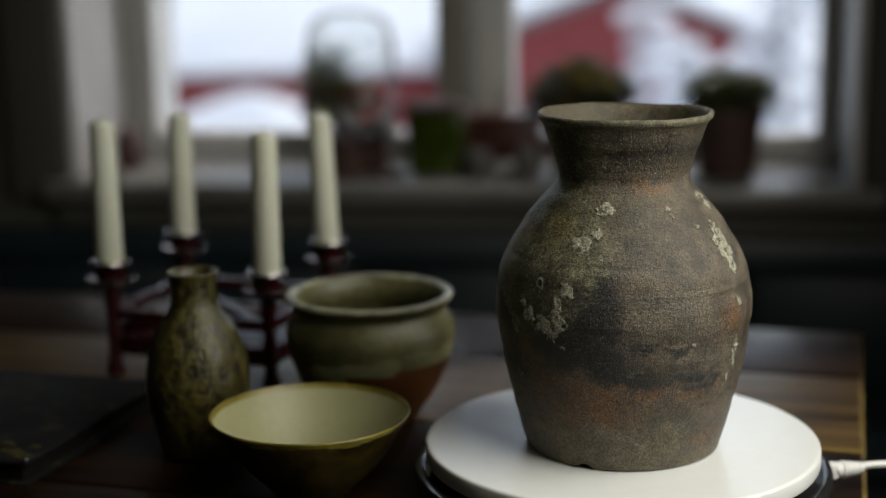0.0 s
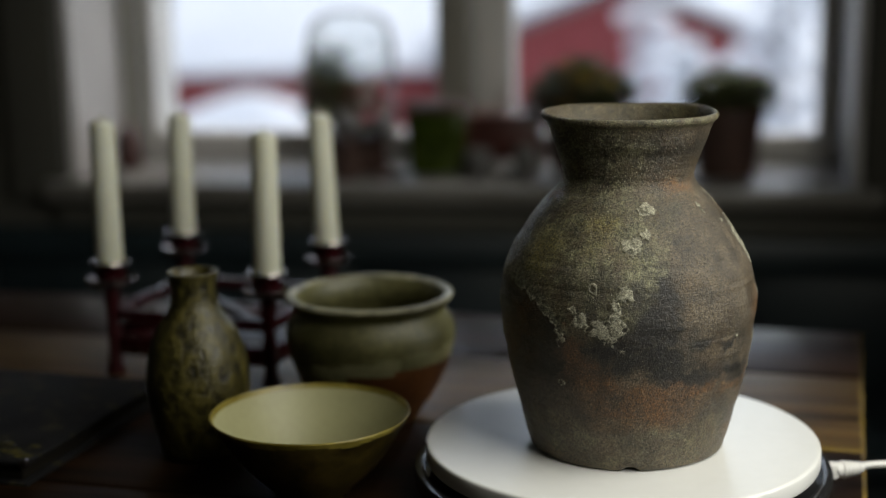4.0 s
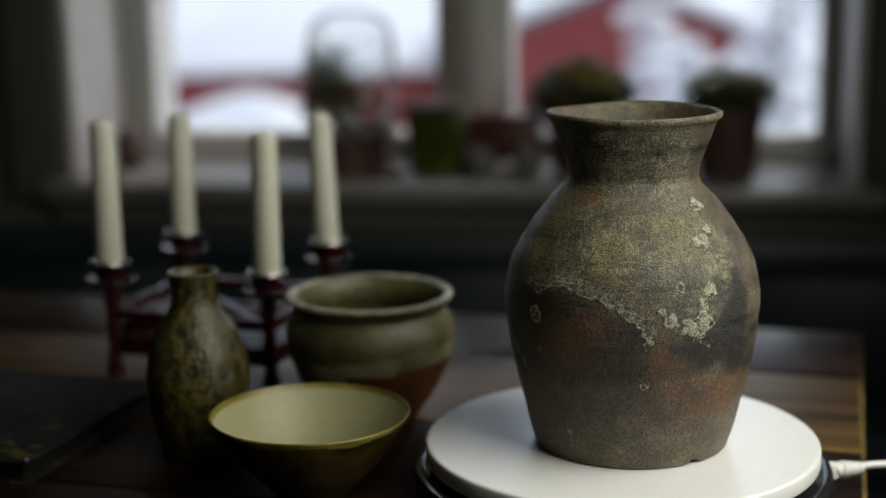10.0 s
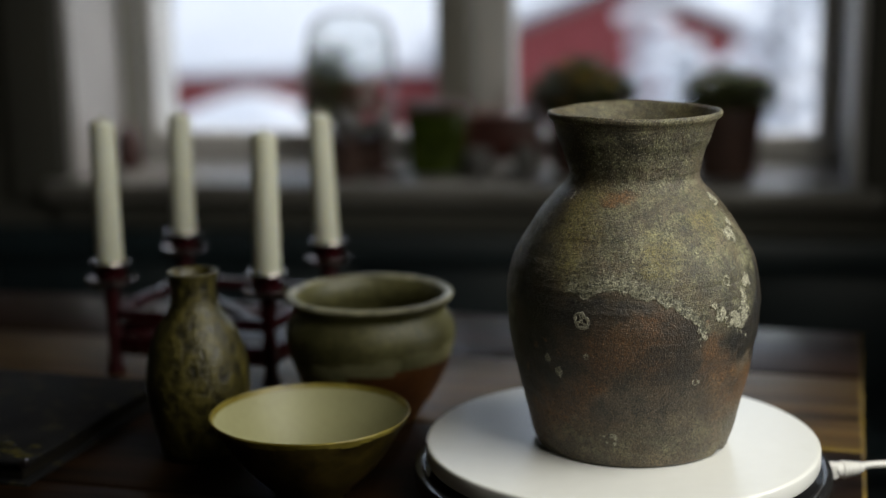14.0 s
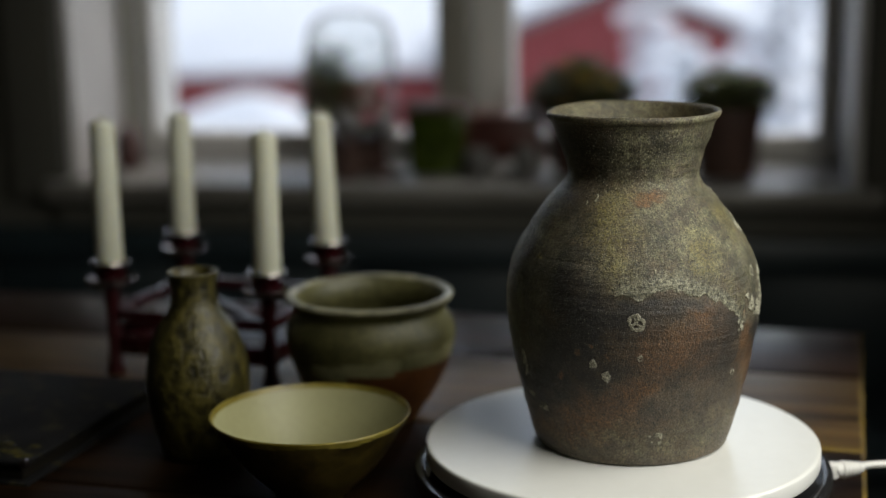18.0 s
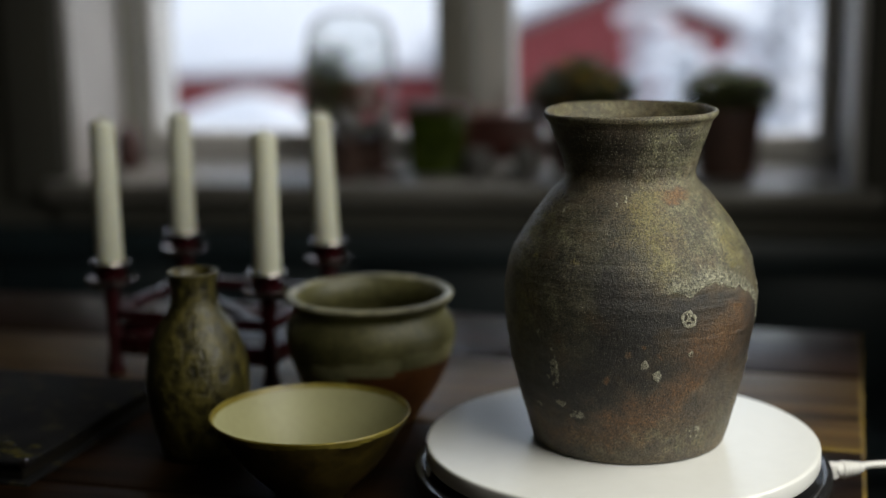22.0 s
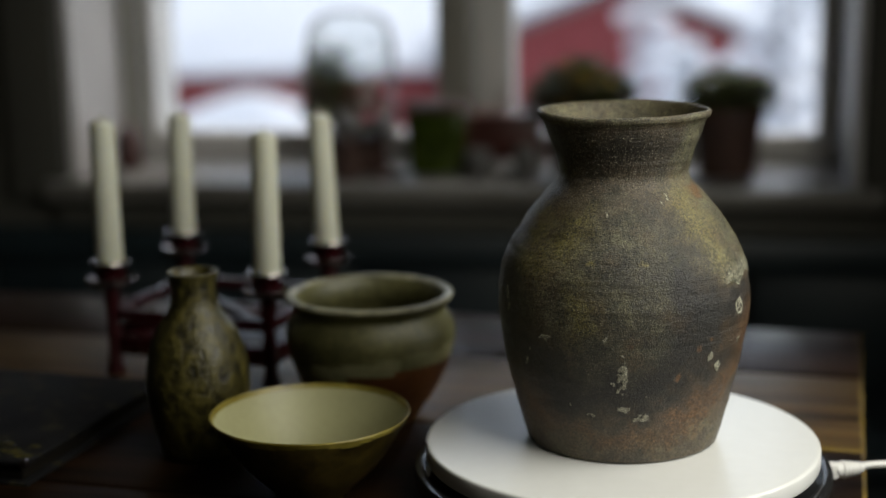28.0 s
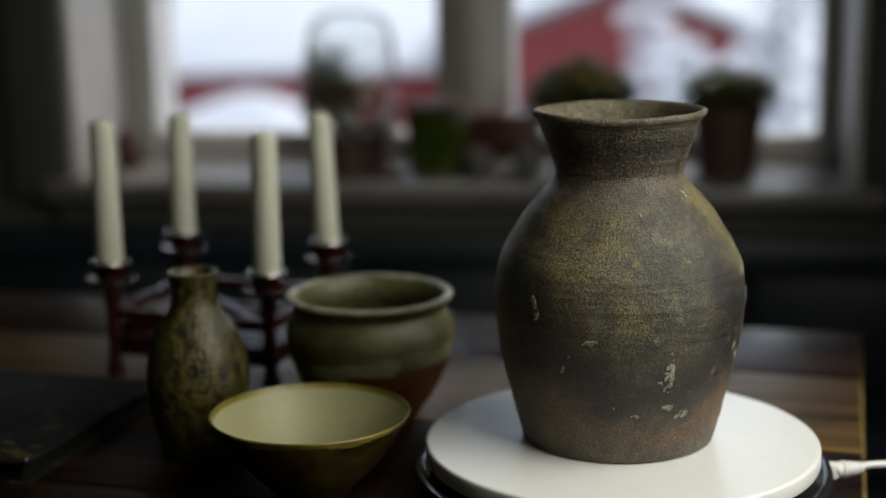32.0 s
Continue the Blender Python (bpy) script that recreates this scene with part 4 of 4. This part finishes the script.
def candelabrum():
    cx, cy = sum(p[0] for p in SPOTS) / 4, sum(p[1] for p in SPOTS) / 4
    t = thing("candelabrum", Matrix.Translation((cx, cy, TABLE_Z)), "dark red lacquered four-armed candle stand with bright drip dishes", "candle holder")
    loc = [Vector((x - cx, y - cy, 0)) for x, y in SPOTS]
    for v in loc:
        part("leg", lathe([(0, 0), (0.0075, 0), (0.0085, 0.003), (0.0060, 0.010), (0.0052, 0.030), (0.0068, 0.036), (0.0052, 0.042), (0.0060, 0.060), (0.0076, 0.066), (0.0064, 0.072), (0.0070, 0.077), (0, 0.077)], 24), M_RED, t, "", Matrix.Translation(v))
        cup = part("cup", lathe([(0, 0.077), (0.0085, 0.077), (0.0105, 0.079), (0.0116, 0.083), (0.0118, CUP_TOP - 0.004), (0.0150, CUP_TOP + 0.001), (0.0146, CUP_TOP + 0.002), (0.0116, CUP_TOP - 0.001), (0.0112, CUP_TOP - 0.012), (0, CUP_TOP - 0.012)], 32), M_RED, t, "", Matrix.Translation(v))
        part("drip_dish", lathe([(0.0090, 0.0786), (0.0150, 0.0772), (0.0195, 0.0798), (0.0206, 0.0836), (0.0200, 0.0842), (0.0186, 0.0812), (0.0148, 0.0792), (0.0090, 0.0806)], 36, True), M_STEEL, cup, "shiny drip dish")
        part("collar", lathe([(0.0140, CUP_TOP + 0.0012), (0.0158, CUP_TOP + 0.0010), (0.0163, CUP_TOP + 0.0022), (0.0156, CUP_TOP + 0.0034), (0.0140, CUP_TOP + 0.0030)], 36, True), M_STEEL, cup, "shiny collar")
    for a, b in ((0, 1), (0, 2), (2, 3), (1, 3)):
        d = loc[b] - loc[a]
        turn = d.to_track_quat("X", "Z").to_matrix().to_4x4()
        for z, h in ((0.052, 0.010), (0.026, 0.016)):
            part("rail", box((d.length - 0.008, 0.007, h), (loc[a] + loc[b]) / 2 + Vector((0, 0, z)), 0.0018, turn), M_RED, t)
    for k, (a, b) in enumerate(((0, 3), (1, 2))):
        d = loc[b] - loc[a]
        turn = d.to_track_quat("X", "Z").to_matrix().to_4x4()
        part("cross_rail", box((d.length - 0.012, 0.006, 0.008), (loc[a] + loc[b]) / 2 + Vector((0, 0, 0.0392 + 0.0085 * k)), 0.0015, turn), M_RED, t)


def candle(k):
    x, y = SPOTS[k]
    h = HIGHS[k]
    t = thing("candle", Matrix.Translation((x, y, TABLE_Z + CUP_TOP - 0.012)) @ pose(0, 0, 0, *LEANS[k]), "unlit cream-white taper candle in the red stand", "candle", "candles in the stand")
    prof = [(0, 0), (0.0110, 0), (0.0111, 0.02), (0.0108, h * 0.55), (0.0104, h - 0.003), (0.0098, h + 0.0005), (0.0080, h + 0.0028), (0.0040, h + 0.0042), (0.0012, h + 0.0046), (0, h + 0.0046)]
    part("wax", lathe(prof, 36, wobble=0.02, seed=k * 2.3), M_WAX, t)
    part("wick", tube(curve([(0, 0, h + 0.0035), (0.0003, 0, h + 0.007), (0.001, 0.0004, h + 0.009)], 6), 0.0008, 6), M_WICK, t)


candelabrum()
for k in range(4):
    candle(k)


# ---- the old book ----
def book():
    m = Matrix.Translation((-0.2515, 1.0230, TABLE_Z)) @ pose(0, 0, 0, 0, 0, -17)
    t = thing("old_book", m, "closed old book with a worn dark grey cover", "book")
    w, d = 0.25, 0.195
    part("page_block", box((w - 0.010, d - 0.010, 0.0115), (-w / 2 - 0.001, 0, 0.00875), 0.0015), M_PAGES, t, "yellowed page block darkened to its shade")
    part("cover", box((w, d, 0.003), (-w / 2, 0, 0.0015), 0.0012), M_BOOK, t)
    top = box((w, d, 0.0035), (-w / 2, 0, 0.01625), 0.0014)
    part("cover", top, M_BOOK, t)
    # bright metal bit added to give the near corner its glint
    part("glint_corner", box((0.006, 0.005, 0.0050), (-0.0027, -d / 2 + 0.0022, 0.01625), 0.0012), M_STEEL, t, "small metal bit added for the corner glint")
    rng = random.Random(17)
    for x, y, r in ((-0.010, 0.012, 0.007), (-0.022, 0.018, 0.009), (-0.030, 0.006, 0.006), (-0.012, 0.030, 0.005), (-0.034, 0.030, 0.007)):
        flake = bmesh.new()
        rims = [[flake.verts.new((x + r * q * rng.uniform(0.6, 1.3) * math.cos(a), -d / 2 + y + 0.6 * r * q * rng.uniform(0.6, 1.3) * math.sin(a), z)) for a in np.linspace(0, 2 * math.pi, 13)[:-1]] for q, z in ((1.0, 0.0178), (0.8, 0.0186))]
        for i in range(12):
            j = (i + 1) % 12
            flake.faces.new((rims[0][i], rims[0][j], rims[1][j], rims[1][i]))
        flake.faces.new(rims[1])
        part("flaked_patch", flake, M_FLAKE, t, "yellowed flake of the worn cover")
    part("spine", tube([(-w - 0.001, -d / 2, 0.0090), (-w - 0.001, d / 2, 0.0090)], 0.0090, 20), M_BOOK, t)


book()


# ---- things on the window sill ----
SILL_Z = 0.764


def on_sill(x, y, z=SILL_Z, rz=0.0):
    return ROOM @ pose(x, y, z, 0, 0, rz)


def flower_pot(r_top, r_bottom, h):
    return lathe([(0, 0), (r_bottom, 0), (r_bottom + 0.001, 0.003), (r_top * 0.96, h - 0.022), (r_top * 1.02, h - 0.021), (r_top * 1.04, h - 0.002), (r_top * 1.02, h), (r_top * 0.95, h), (r_top * 0.92, h - 0.012), (0, h - 0.012)], 40)


def foliage(rng, n, r, z0, z1, size, bm=None, yellow=0.0):
    """Many small leaves on short stems in an uneven dome."""
    bm = bm or bmesh.new()
    for k in range(n):
        a = rng.uniform(0, 2 * math.pi)
        u = rng.random() ** 0.6
        q = Vector((r * u * math.cos(a), r * u * math.sin(a), z0 + (z1 - z0) * (1 - 0.5 * u * u) * rng.uniform(-0.05, 1.0)))
        d = Vector((math.cos(a + rng.uniform(-0.9, 0.9)), math.sin(a + rng.uniform(-0.9, 0.9)), rng.uniform(-0.2, 1.0))).normalized()
        s = size * rng.uniform(0.6, 1.3)
        add_leaf(bm, q, q + d * s, s * rng.uniform(0.35, 0.6), 0.2, 1 if rng.random() < yellow else 0)
    return bm


def stems(rng, n, r, z0, z1):
    bm = bmesh.new()
    for k in range(n):
        a = rng.uniform(0, 2 * math.pi)
        e = Vector((r * math.cos(a) * rng.uniform(0.2, 0.8), r * math.sin(a) * rng.uniform(0.2, 0.8), z1 * rng.uniform(0.75, 0.95)))
        tube(curve([(0.2 * e.x, 0.2 * e.y, z0), (0.5 * e.x, 0.6 * e.y, (z0 + z1) / 2), tuple(e)], 5), [0.0022, 0.002, 0.0017, 0.0014, 0.001], 6, bm)
    return bm


def potted_plant(name, m, rt, rb, h, crown_r, crown_h, n, size, label, seed, yellow=0.0, green=None):
    rng = random.Random(seed)
    t = thing(name, m, label, "potted plant", "plants on the sill")
    part("pot", flower_pot(rt, rb, h), M_POT, t)
    part("soil", lathe([(0, h - 0.0105), (rt * 0.915, h - 0.0105), (rt * 0.9, h - 0.008), (0, h - 0.005)], 30), M_SOIL, t)
    part("stem", stems(rng, 14, crown_r, h - 0.01, h + crown_h), M_STEM, t)
    part("foliage", foliage(rng, n, crown_r, h, h + crown_h, size, yellow=yellow), [green or M_LEAF, M_LEAF_Y], t, soft=False)
    return t


potted_plant("potted_plant", on_sill(0.410, 0.10), 0.052, 0.041, 0.100, 0.056, 0.056, 620, 0.021, "bushy green plant in a dark terracotta pot on the sill", 5)
bush = potted_plant("potted_plant", on_sill(0.193, 0.115), 0.050, 0.040, 0.094, 0.072, 0.072, 760, 0.024, "dark green plant with yellowing leaves in a pot", 8, 0.04, M_LEAF_D)
part("yellow_leaves", foliage(random.Random(31), 60, 0.022, 0.0, 0.03, 0.024), M_LEAF_Y, bush, "yellow-orange leaves", Matrix.Translation((0.002, -0.03, 0.130)), soft=False)
part("flower_bud", lathe([(0, 0), (0.006, 0.002), (0.009, 0.009), (0.006, 0.016), (0, 0.018)], 20), M_PALE, bush, "pale round bud", Matrix.Translation((-0.078, -0.02, 0.092)))
part("bud_stem", tube(curve([(-0.03, -0.01, 0.09), (-0.055, -0.016, 0.088), (-0.078, -0.02, 0.093)], 6), 0.0015, 6), M_STEM, bush)


def glass_cloche():
    t = thing("glass_cloche", on_sill(-0.158, 0.11), "ribbed clear glass cloche over a green plant on a dark stand", "cloche")
    part("stand", lathe([(0, 0), (0.058, 0), (0.060, 0.004), (0.052, 0.012), (0.050, 0.040), (0.058, 0.048), (0.058, 0.054), (0, 0.054)], 48), M_POT, t, "dark brown pot stand")
    out = [(0.0655, 0.0545), (0.0670, 0.08), (0.0680, 0.12)]
    for k in range(6):
        out += [(0.0690, 0.128 + k * 0.012), (0.0672, 0.134 + k * 0.012)]
    out += [(0.0660, 0.203), (0.0590, 0.225), (0.0430, 0.238), (0.0200, 0.244), (0.0, 0.245)]
    part("dome", lathe(out + [(max(r - 0.0012, 0), z - 0.0012) for r, z in reversed(out[:-1])], 64), M_GLASS, t, "ribbed clear glass dome").visible_shadow = False
    for k in range(4):
        part("rib", lathe([(0.0674, 0), (0.0686, 0.0008), (0.0692, 0.0020), (0.0686, 0.0032), (0.0674, 0.0040)], 48, True), M_RIB, t, "frosted rib", Matrix.Translation((0, 0, 0.150 + k * 0.014)))
    rng = random.Random(21)
    part("stem", stems(rng, 8, 0.035, 0.054, 0.16), M_STEM, t)
    part("foliage", foliage(rng, 290, 0.027, 0.075, 0.205, 0.028), M_LEAF, t, "dull green leaves", Matrix.Translation((-0.036, 0, 0)), soft=False)
    part("pale_sprigs", foliage(rng, 150, 0.026, 0.055, 0.140, 0.022), M_LEAF_P, t, "pale dried sprigs", Matrix.Translation((0.026, 0, 0)), soft=False)


glass_cloche()


def pale_ball(x, y, r, label):
    t = thing("ceramic_ball", on_sill(x, y), label, "ornament", "pale ornaments on the sill")
    part("body", lathe([(0, 0), (r * 0.45, 0.0), (r * 0.78, r * 0.25), (r * 0.98, r * 0.75), (r, r), (r * 0.92, r * 1.4), (r * 0.6, r * 1.8), (r * 0.2, r * 1.97), (0, 2 * r)], 32), M_PALE, t)


def small_cup(x, y, r, h, label):
    t = thing("small_cup", on_sill(x, y), label, "cup", "small cups on the sill")
    part("body", lathe([(0, 0.002), (r * 0.7, 0), (r * 0.95, h * 0.4), (r, h * 0.97), (r * 0.97, h), (r * 0.9, h * 0.97), (r * 0.85, h * 0.4), (0, h * 0.15)], 32), M_PALE, t)


def egg_cup(x, y, r, h, label):
    """A pale round bulb on a slim dark foot."""
    t = thing("bulb_stand", on_sill(x, y), label, "ornament", "pale ornaments on the sill")
    part("foot", lathe([(0, 0), (r * 0.9, 0), (r * 0.9, 0.004), (r * 0.25, 0.010), (r * 0.22, h - r * 1.9), (r * 0.6, h - r * 1.6), (0, h - r * 1.6)], 28), M_POT, t)
    part("bulb", lathe([(0, h - r * 1.75), (r * 0.6, h - r * 1.6), (r, h - r), (r * 0.85, h - r * 0.45), (r * 0.4, h - r * 0.08), (0, h)], 28), M_PALE, t)


egg_cup(-0.150, 0.025, 0.019, 0.100, "pale round bulb on a dark foot")
egg_cup(-0.092, 0.025, 0.018, 0.096, "pale greyish bulb on a dark foot")
pale_ball(-0.067, 0.012, 0.011, "small pale ceramic ball on the sill")
small_cup(0.050, 0.030, 0.018, 0.044, "small pale stoneware cup on the sill")
small_cup(0.120, 0.030, 0.018, 0.048, "small pale stoneware cup beside the planter")


def green_pot():
    t = thing("square_pot", on_sill(-0.020, 0.10), "dark green glazed square flowerpot", "flowerpot")
    bm = bmesh.new()
    add_box(bm, (0.092, 0.092, 0.100), (0, 0, 0.050), 0.008)
    for v in bm.verts:
        s = 0.86 + 0.14 * v.co.z / 0.1
        v.co.x *= s
        v.co.y *= s
    part("body", bm, M_POT_GREEN, t)
    part("rim", box((0.098, 0.098, 0.012), (0, 0, 0.1005), 0.004), M_POT, t, "dark brown rim")


def planter():
    t = thing("planter_box", on_sill(0.078, 0.125), "dark red-brown lacquered planter box on feet", "planter")
    part("box", box((0.115, 0.08, 0.058), (0, 0, 0.049), 0.004), M_POT_RED, t)
    part("rim", box((0.123, 0.088, 0.012), (0, 0, 0.083), 0.003), M_POT_RED, t)
    for x in (-0.045, 0.045):
        for y in (-0.028, 0.028):
            part("foot", box((0.014, 0.014, 0.0215), (x, y, 0.01075), 0.002), M_POT_RED, t)


def red_pot():
    t = thing("small_red_pot", on_sill(-0.519, 0.10), "small dark red glazed pot with a lid", "pot")
    part("body", lathe([(0, 0), (0.016, 0), (0.0195, 0.012), (0.0215, 0.032), (0.019, 0.050), (0.014, 0.058), (0, 0.058)], 32), M_POT_RED, t)
    part("lid", lathe([(0, 0.0585), (0.015, 0.0585), (0.0155, 0.0625), (0.008, 0.068), (0.003, 0.070), (0.0045, 0.076), (0.002, 0.080), (0, 0.080)], 28), M_POT_RED, t)


green_pot()
planter()
red_pot()


# ---- outside: snow, red barns, snowy trees ----
GROUND = -4.4


def ground():
    n = 60
    bm = bmesh.new()
    xs = [math.copysign(abs(u) ** 2.2, u) * 900 for u in np.linspace(-1, 1, n)]
    ys = [math.copysign(abs(u) ** 2.2, u) * 900 + 20 for u in np.linspace(-1, 1, n)]
    vs = [[bm.verts.new((x, y, GROUND + 0.25 * noise.noise((x * 0.07, y * 0.07, 0)) * (abs(x) < 200))) for y in ys] for x in xs]
    for i in range(n - 1):
        for j in range(n - 1):
            bm.faces.new((vs[i][j], vs[i + 1][j], vs[i + 1][j + 1], vs[i][j + 1]))
    ob = part("ground", bm, M_SNOW, None)
    tagged(ob, "open snow-covered ground outside the window", "ground", "", "structure")


ground()


def barn(name, m, half, depth, eave, ridge, label, over=0.35):
    """A gabled barn: gable wall on y = 0, ridge along y."""
    t = thing(name, m, label, "barn", "red barns")
    def gable(y):
        bm = bmesh.new()
        ring = [(-half, 0), (half, 0), (half, eave), (0, ridge), (-half, eave)]
        a = [bm.verts.new((x, y, z)) for x, z in ring]
        b = [bm.verts.new((x, y + 0.15, z)) for x, z in ring]
        bm.faces.new(a[::-1])
        bm.faces.new(b)
        for i in range(5):
            j = (i + 1) % 5
            bm.faces.new((a[i], a[j], b[j], b[i]))
        bmesh.ops.recalc_face_normals(bm, faces=bm.faces)
        return bm
    part("gable_wall", gable(0), M_BARN, t)
    part("gable_wall", gable(depth - 0.15), M_BARN, t)
    for s in (-1, 1):
        part("side_wall", box((0.15, depth - 0.304, eave), (s * (half - 0.075), depth / 2, eave / 2)), M_BARN, t)
        slope = math.atan2(ridge - eave, half)
        run = half / math.cos(slope) + over
        turn = Euler((0, s * slope, 0)).to_matrix().to_4x4()
        mid = Vector((s * math.cos(slope) * run / 2, depth / 2, ridge - math.sin(slope) * run / 2 + 0.06))
        part("roof", box((run, depth + 0.6, 0.10), mid, 0.0, turn), M_BARGE, t)
        up = Vector((s * math.sin(slope), 0, math.cos(slope)))
        part("snow_layer", box((run + 0.05, depth + 0.65, 0.28), mid + up * 0.192, 0.12, turn, 3), M_SNOW, t, "thick snow on the roof")
        part("bargeboard", box((run, 0.05, 0.20), mid + Vector((0, -depth / 2 - 0.33, -0.06)), 0.0, turn), M_BARGE, t, "greyish bargeboard")
        part("corner_board", box((0.16, 0.04, eave), (s * (half - 0.08), -0.022, eave / 2)), M_BARGE, t)


barn("red_barn", Matrix.Translation((4.3, 36, GROUND)) @ pose(0, 0, 0, 0, 0, 4), 3.9, 9, 3.08, 4.52, "red wooden barn gable under a snowy roof")
barn("red_barn", Matrix.Translation((0.3, 42.2, GROUND)) @ pose(0, 0, 0, 0, 0, 91), 4.2, 18, 2.46, 4.8, "long low red barn with deep snow on its roof")


def mound(name, x, y, left, right, ry, h, seed, label):
    """A drifted bank of snow: a steep side, a long gentle one and a soft top."""
    bm = bmesh.new()
    n, k = 48, 22
    top = bm.verts.new((0, 0, h))
    prev = None
    for j in range(1, k + 1):
        u = (j / k) ** 1.5
        ring = []
        for i in range(n):
            a = 2 * math.pi * i / n
            w = 1 + 0.10 * noise.noise((math.cos(a) * 1.4 + seed, math.sin(a) * 1.4, u))
            rx = right if math.cos(a) > 0 else left
            fall = math.sqrt(u * u + 0.0016) - 0.04
            ring.append(bm.verts.new((rx * u * w * math.cos(a), ry * u * w * math.sin(a), h * (1 - fall) - (0.4 if j == k else 0))))
        for i in range(n):
            if prev is None:
                bm.faces.new((top, ring[i], ring[(i + 1) % n]))
            else:
                bm.faces.new((prev[i], ring[i], ring[(i + 1) % n], prev[(i + 1) % n]))
        prev = ring
    bmesh.ops.recalc_face_normals(bm, faces=bm.faces)
    ob = part(name, bm, M_SNOW)
    ob.matrix_world = Matrix.Translation((x, y, GROUND))
    tagged(ob, label, "snow bank")


mound("snow_bank", -3.50, 27.0, 7.4, 7.0, 4.0, 2.97, 2.0, "drifted bank of fresh snow before the long barn")
mound("snow_bank", 2.4, 29.0, 3.0, 3.4, 2.5, 1.8, 6.0, "low bank of snow beside the trees")


def snowy_tree(x, y, h, spread, seed, label, snow=0.75, n=900):
    rng = random.Random(seed)
    t = thing("snowy_tree", Matrix.Translation((x, y, GROUND - 0.1)), label, "tree", "snowy trees")
    bm = bmesh.new()
    tips = []
    trunk = curve([(0, 0, 0), (0.08, 0.03, h * 0.3), (-0.05, 0.05, h * 0.65), (0.02, 0, h)], 14)
    tube(trunk, [0.13 * (1 - 0.85 * i / 13) for i in range(14)], 8, bm)
    part("trunk", bm, M_BARK, t)
    limbs = bmesh.new()
    for k in range(34):
        u = 0.12 + 0.85 * k / 34
        s = trunk[min(13, int(u * 13))]
        a = k * 2.4 + rng.uniform(-0.3, 0.3)
        r = spread * (1.05 - 0.65 * u) * rng.uniform(0.6, 1.1)
        e = s + Vector((math.cos(a) * r, math.sin(a) * r, r * rng.uniform(0.1, 0.55)))
        mid = (s + e) / 2 + Vector((0, 0, 0.12 * r))
        line = curve([tuple(s), tuple(mid), tuple(e)], 7)
        tube(line, [0.04 * (1 - 0.8 * i / 6) + 0.006 for i in range(7)], 6, limbs)
        for b in range(7):
            q = line[rng.randint(2, 6)]
            f = q + Vector((rng.uniform(-1, 1), rng.uniform(-1, 1), rng.uniform(-0.3, 0.7))) * r * 0.4
            tube([q, (q + f) / 2 + Vector((0, 0, 0.03)), f], [0.014, 0.010, 0.005], 5, limbs)
            tips.append((q, f))
    part("limb", limbs, M_BARK, t, "bare dark limbs and twigs")["kind"] = "stuff"
    clumps = bmesh.new()
    for k in range(int(n * snow)):
        q, f = tips[rng.randrange(len(tips))]
        c = q.lerp(f, rng.uniform(0.1, 1.05)) + Vector((0, 0, 0.03))
        s = rng.uniform(0.07, 0.17)
        made = bmesh.ops.create_icosphere(clumps, subdivisions=1, radius=s)["verts"]
        d = (f - q).normalized()
        for v in made:
            v.co = Vector((v.co.x * rng.uniform(0.8, 1.5), v.co.y * rng.uniform(0.8, 1.5), v.co.z * 0.6)) + c + d * v.co.x * 0.5
    part("snow_crown", clumps, M_SNOW, t, "clumps of snow along the twigs")["kind"] = "stuff"


snowy_tree(3.08, 22.0, 5.3, 0.62, 3, "slender tree thickly laden with snow before the barn", 1.0, 1200)
snowy_tree(3.95, 22.6, 4.2, 1.3, 4, "round bush buried in fresh snow before the barn", 1.0, 1500)
snowy_tree(5.5, 23.5, 5.8, 1.5, 9, "tree with bare grey twigs and patches of snow", 0.7, 700)
snowy_tree(7.2, 27.0, 6.4, 1.8, 14, "taller bare tree with snow on its twigs", 0.7, 700)


# ---- what moves: the disc turns and carries the vase ----
def motions():
    steps = [2.0 * k for k in range(17)]
    walk(disc, [(t, pose(0, 0, 0.0285, 0, 0, TURN * t)) for t in steps])
    rows = []
    for t in steps:
        a = radians(269.2 + TURN * t)
        rows.append((t, pose(AXIS.x + 0.0068 * math.cos(a), AXIS.y + 0.0068 * math.sin(a), DISC_Z, 0, 0, TURN * t)))
    walk(vase_ob, rows)


motions()
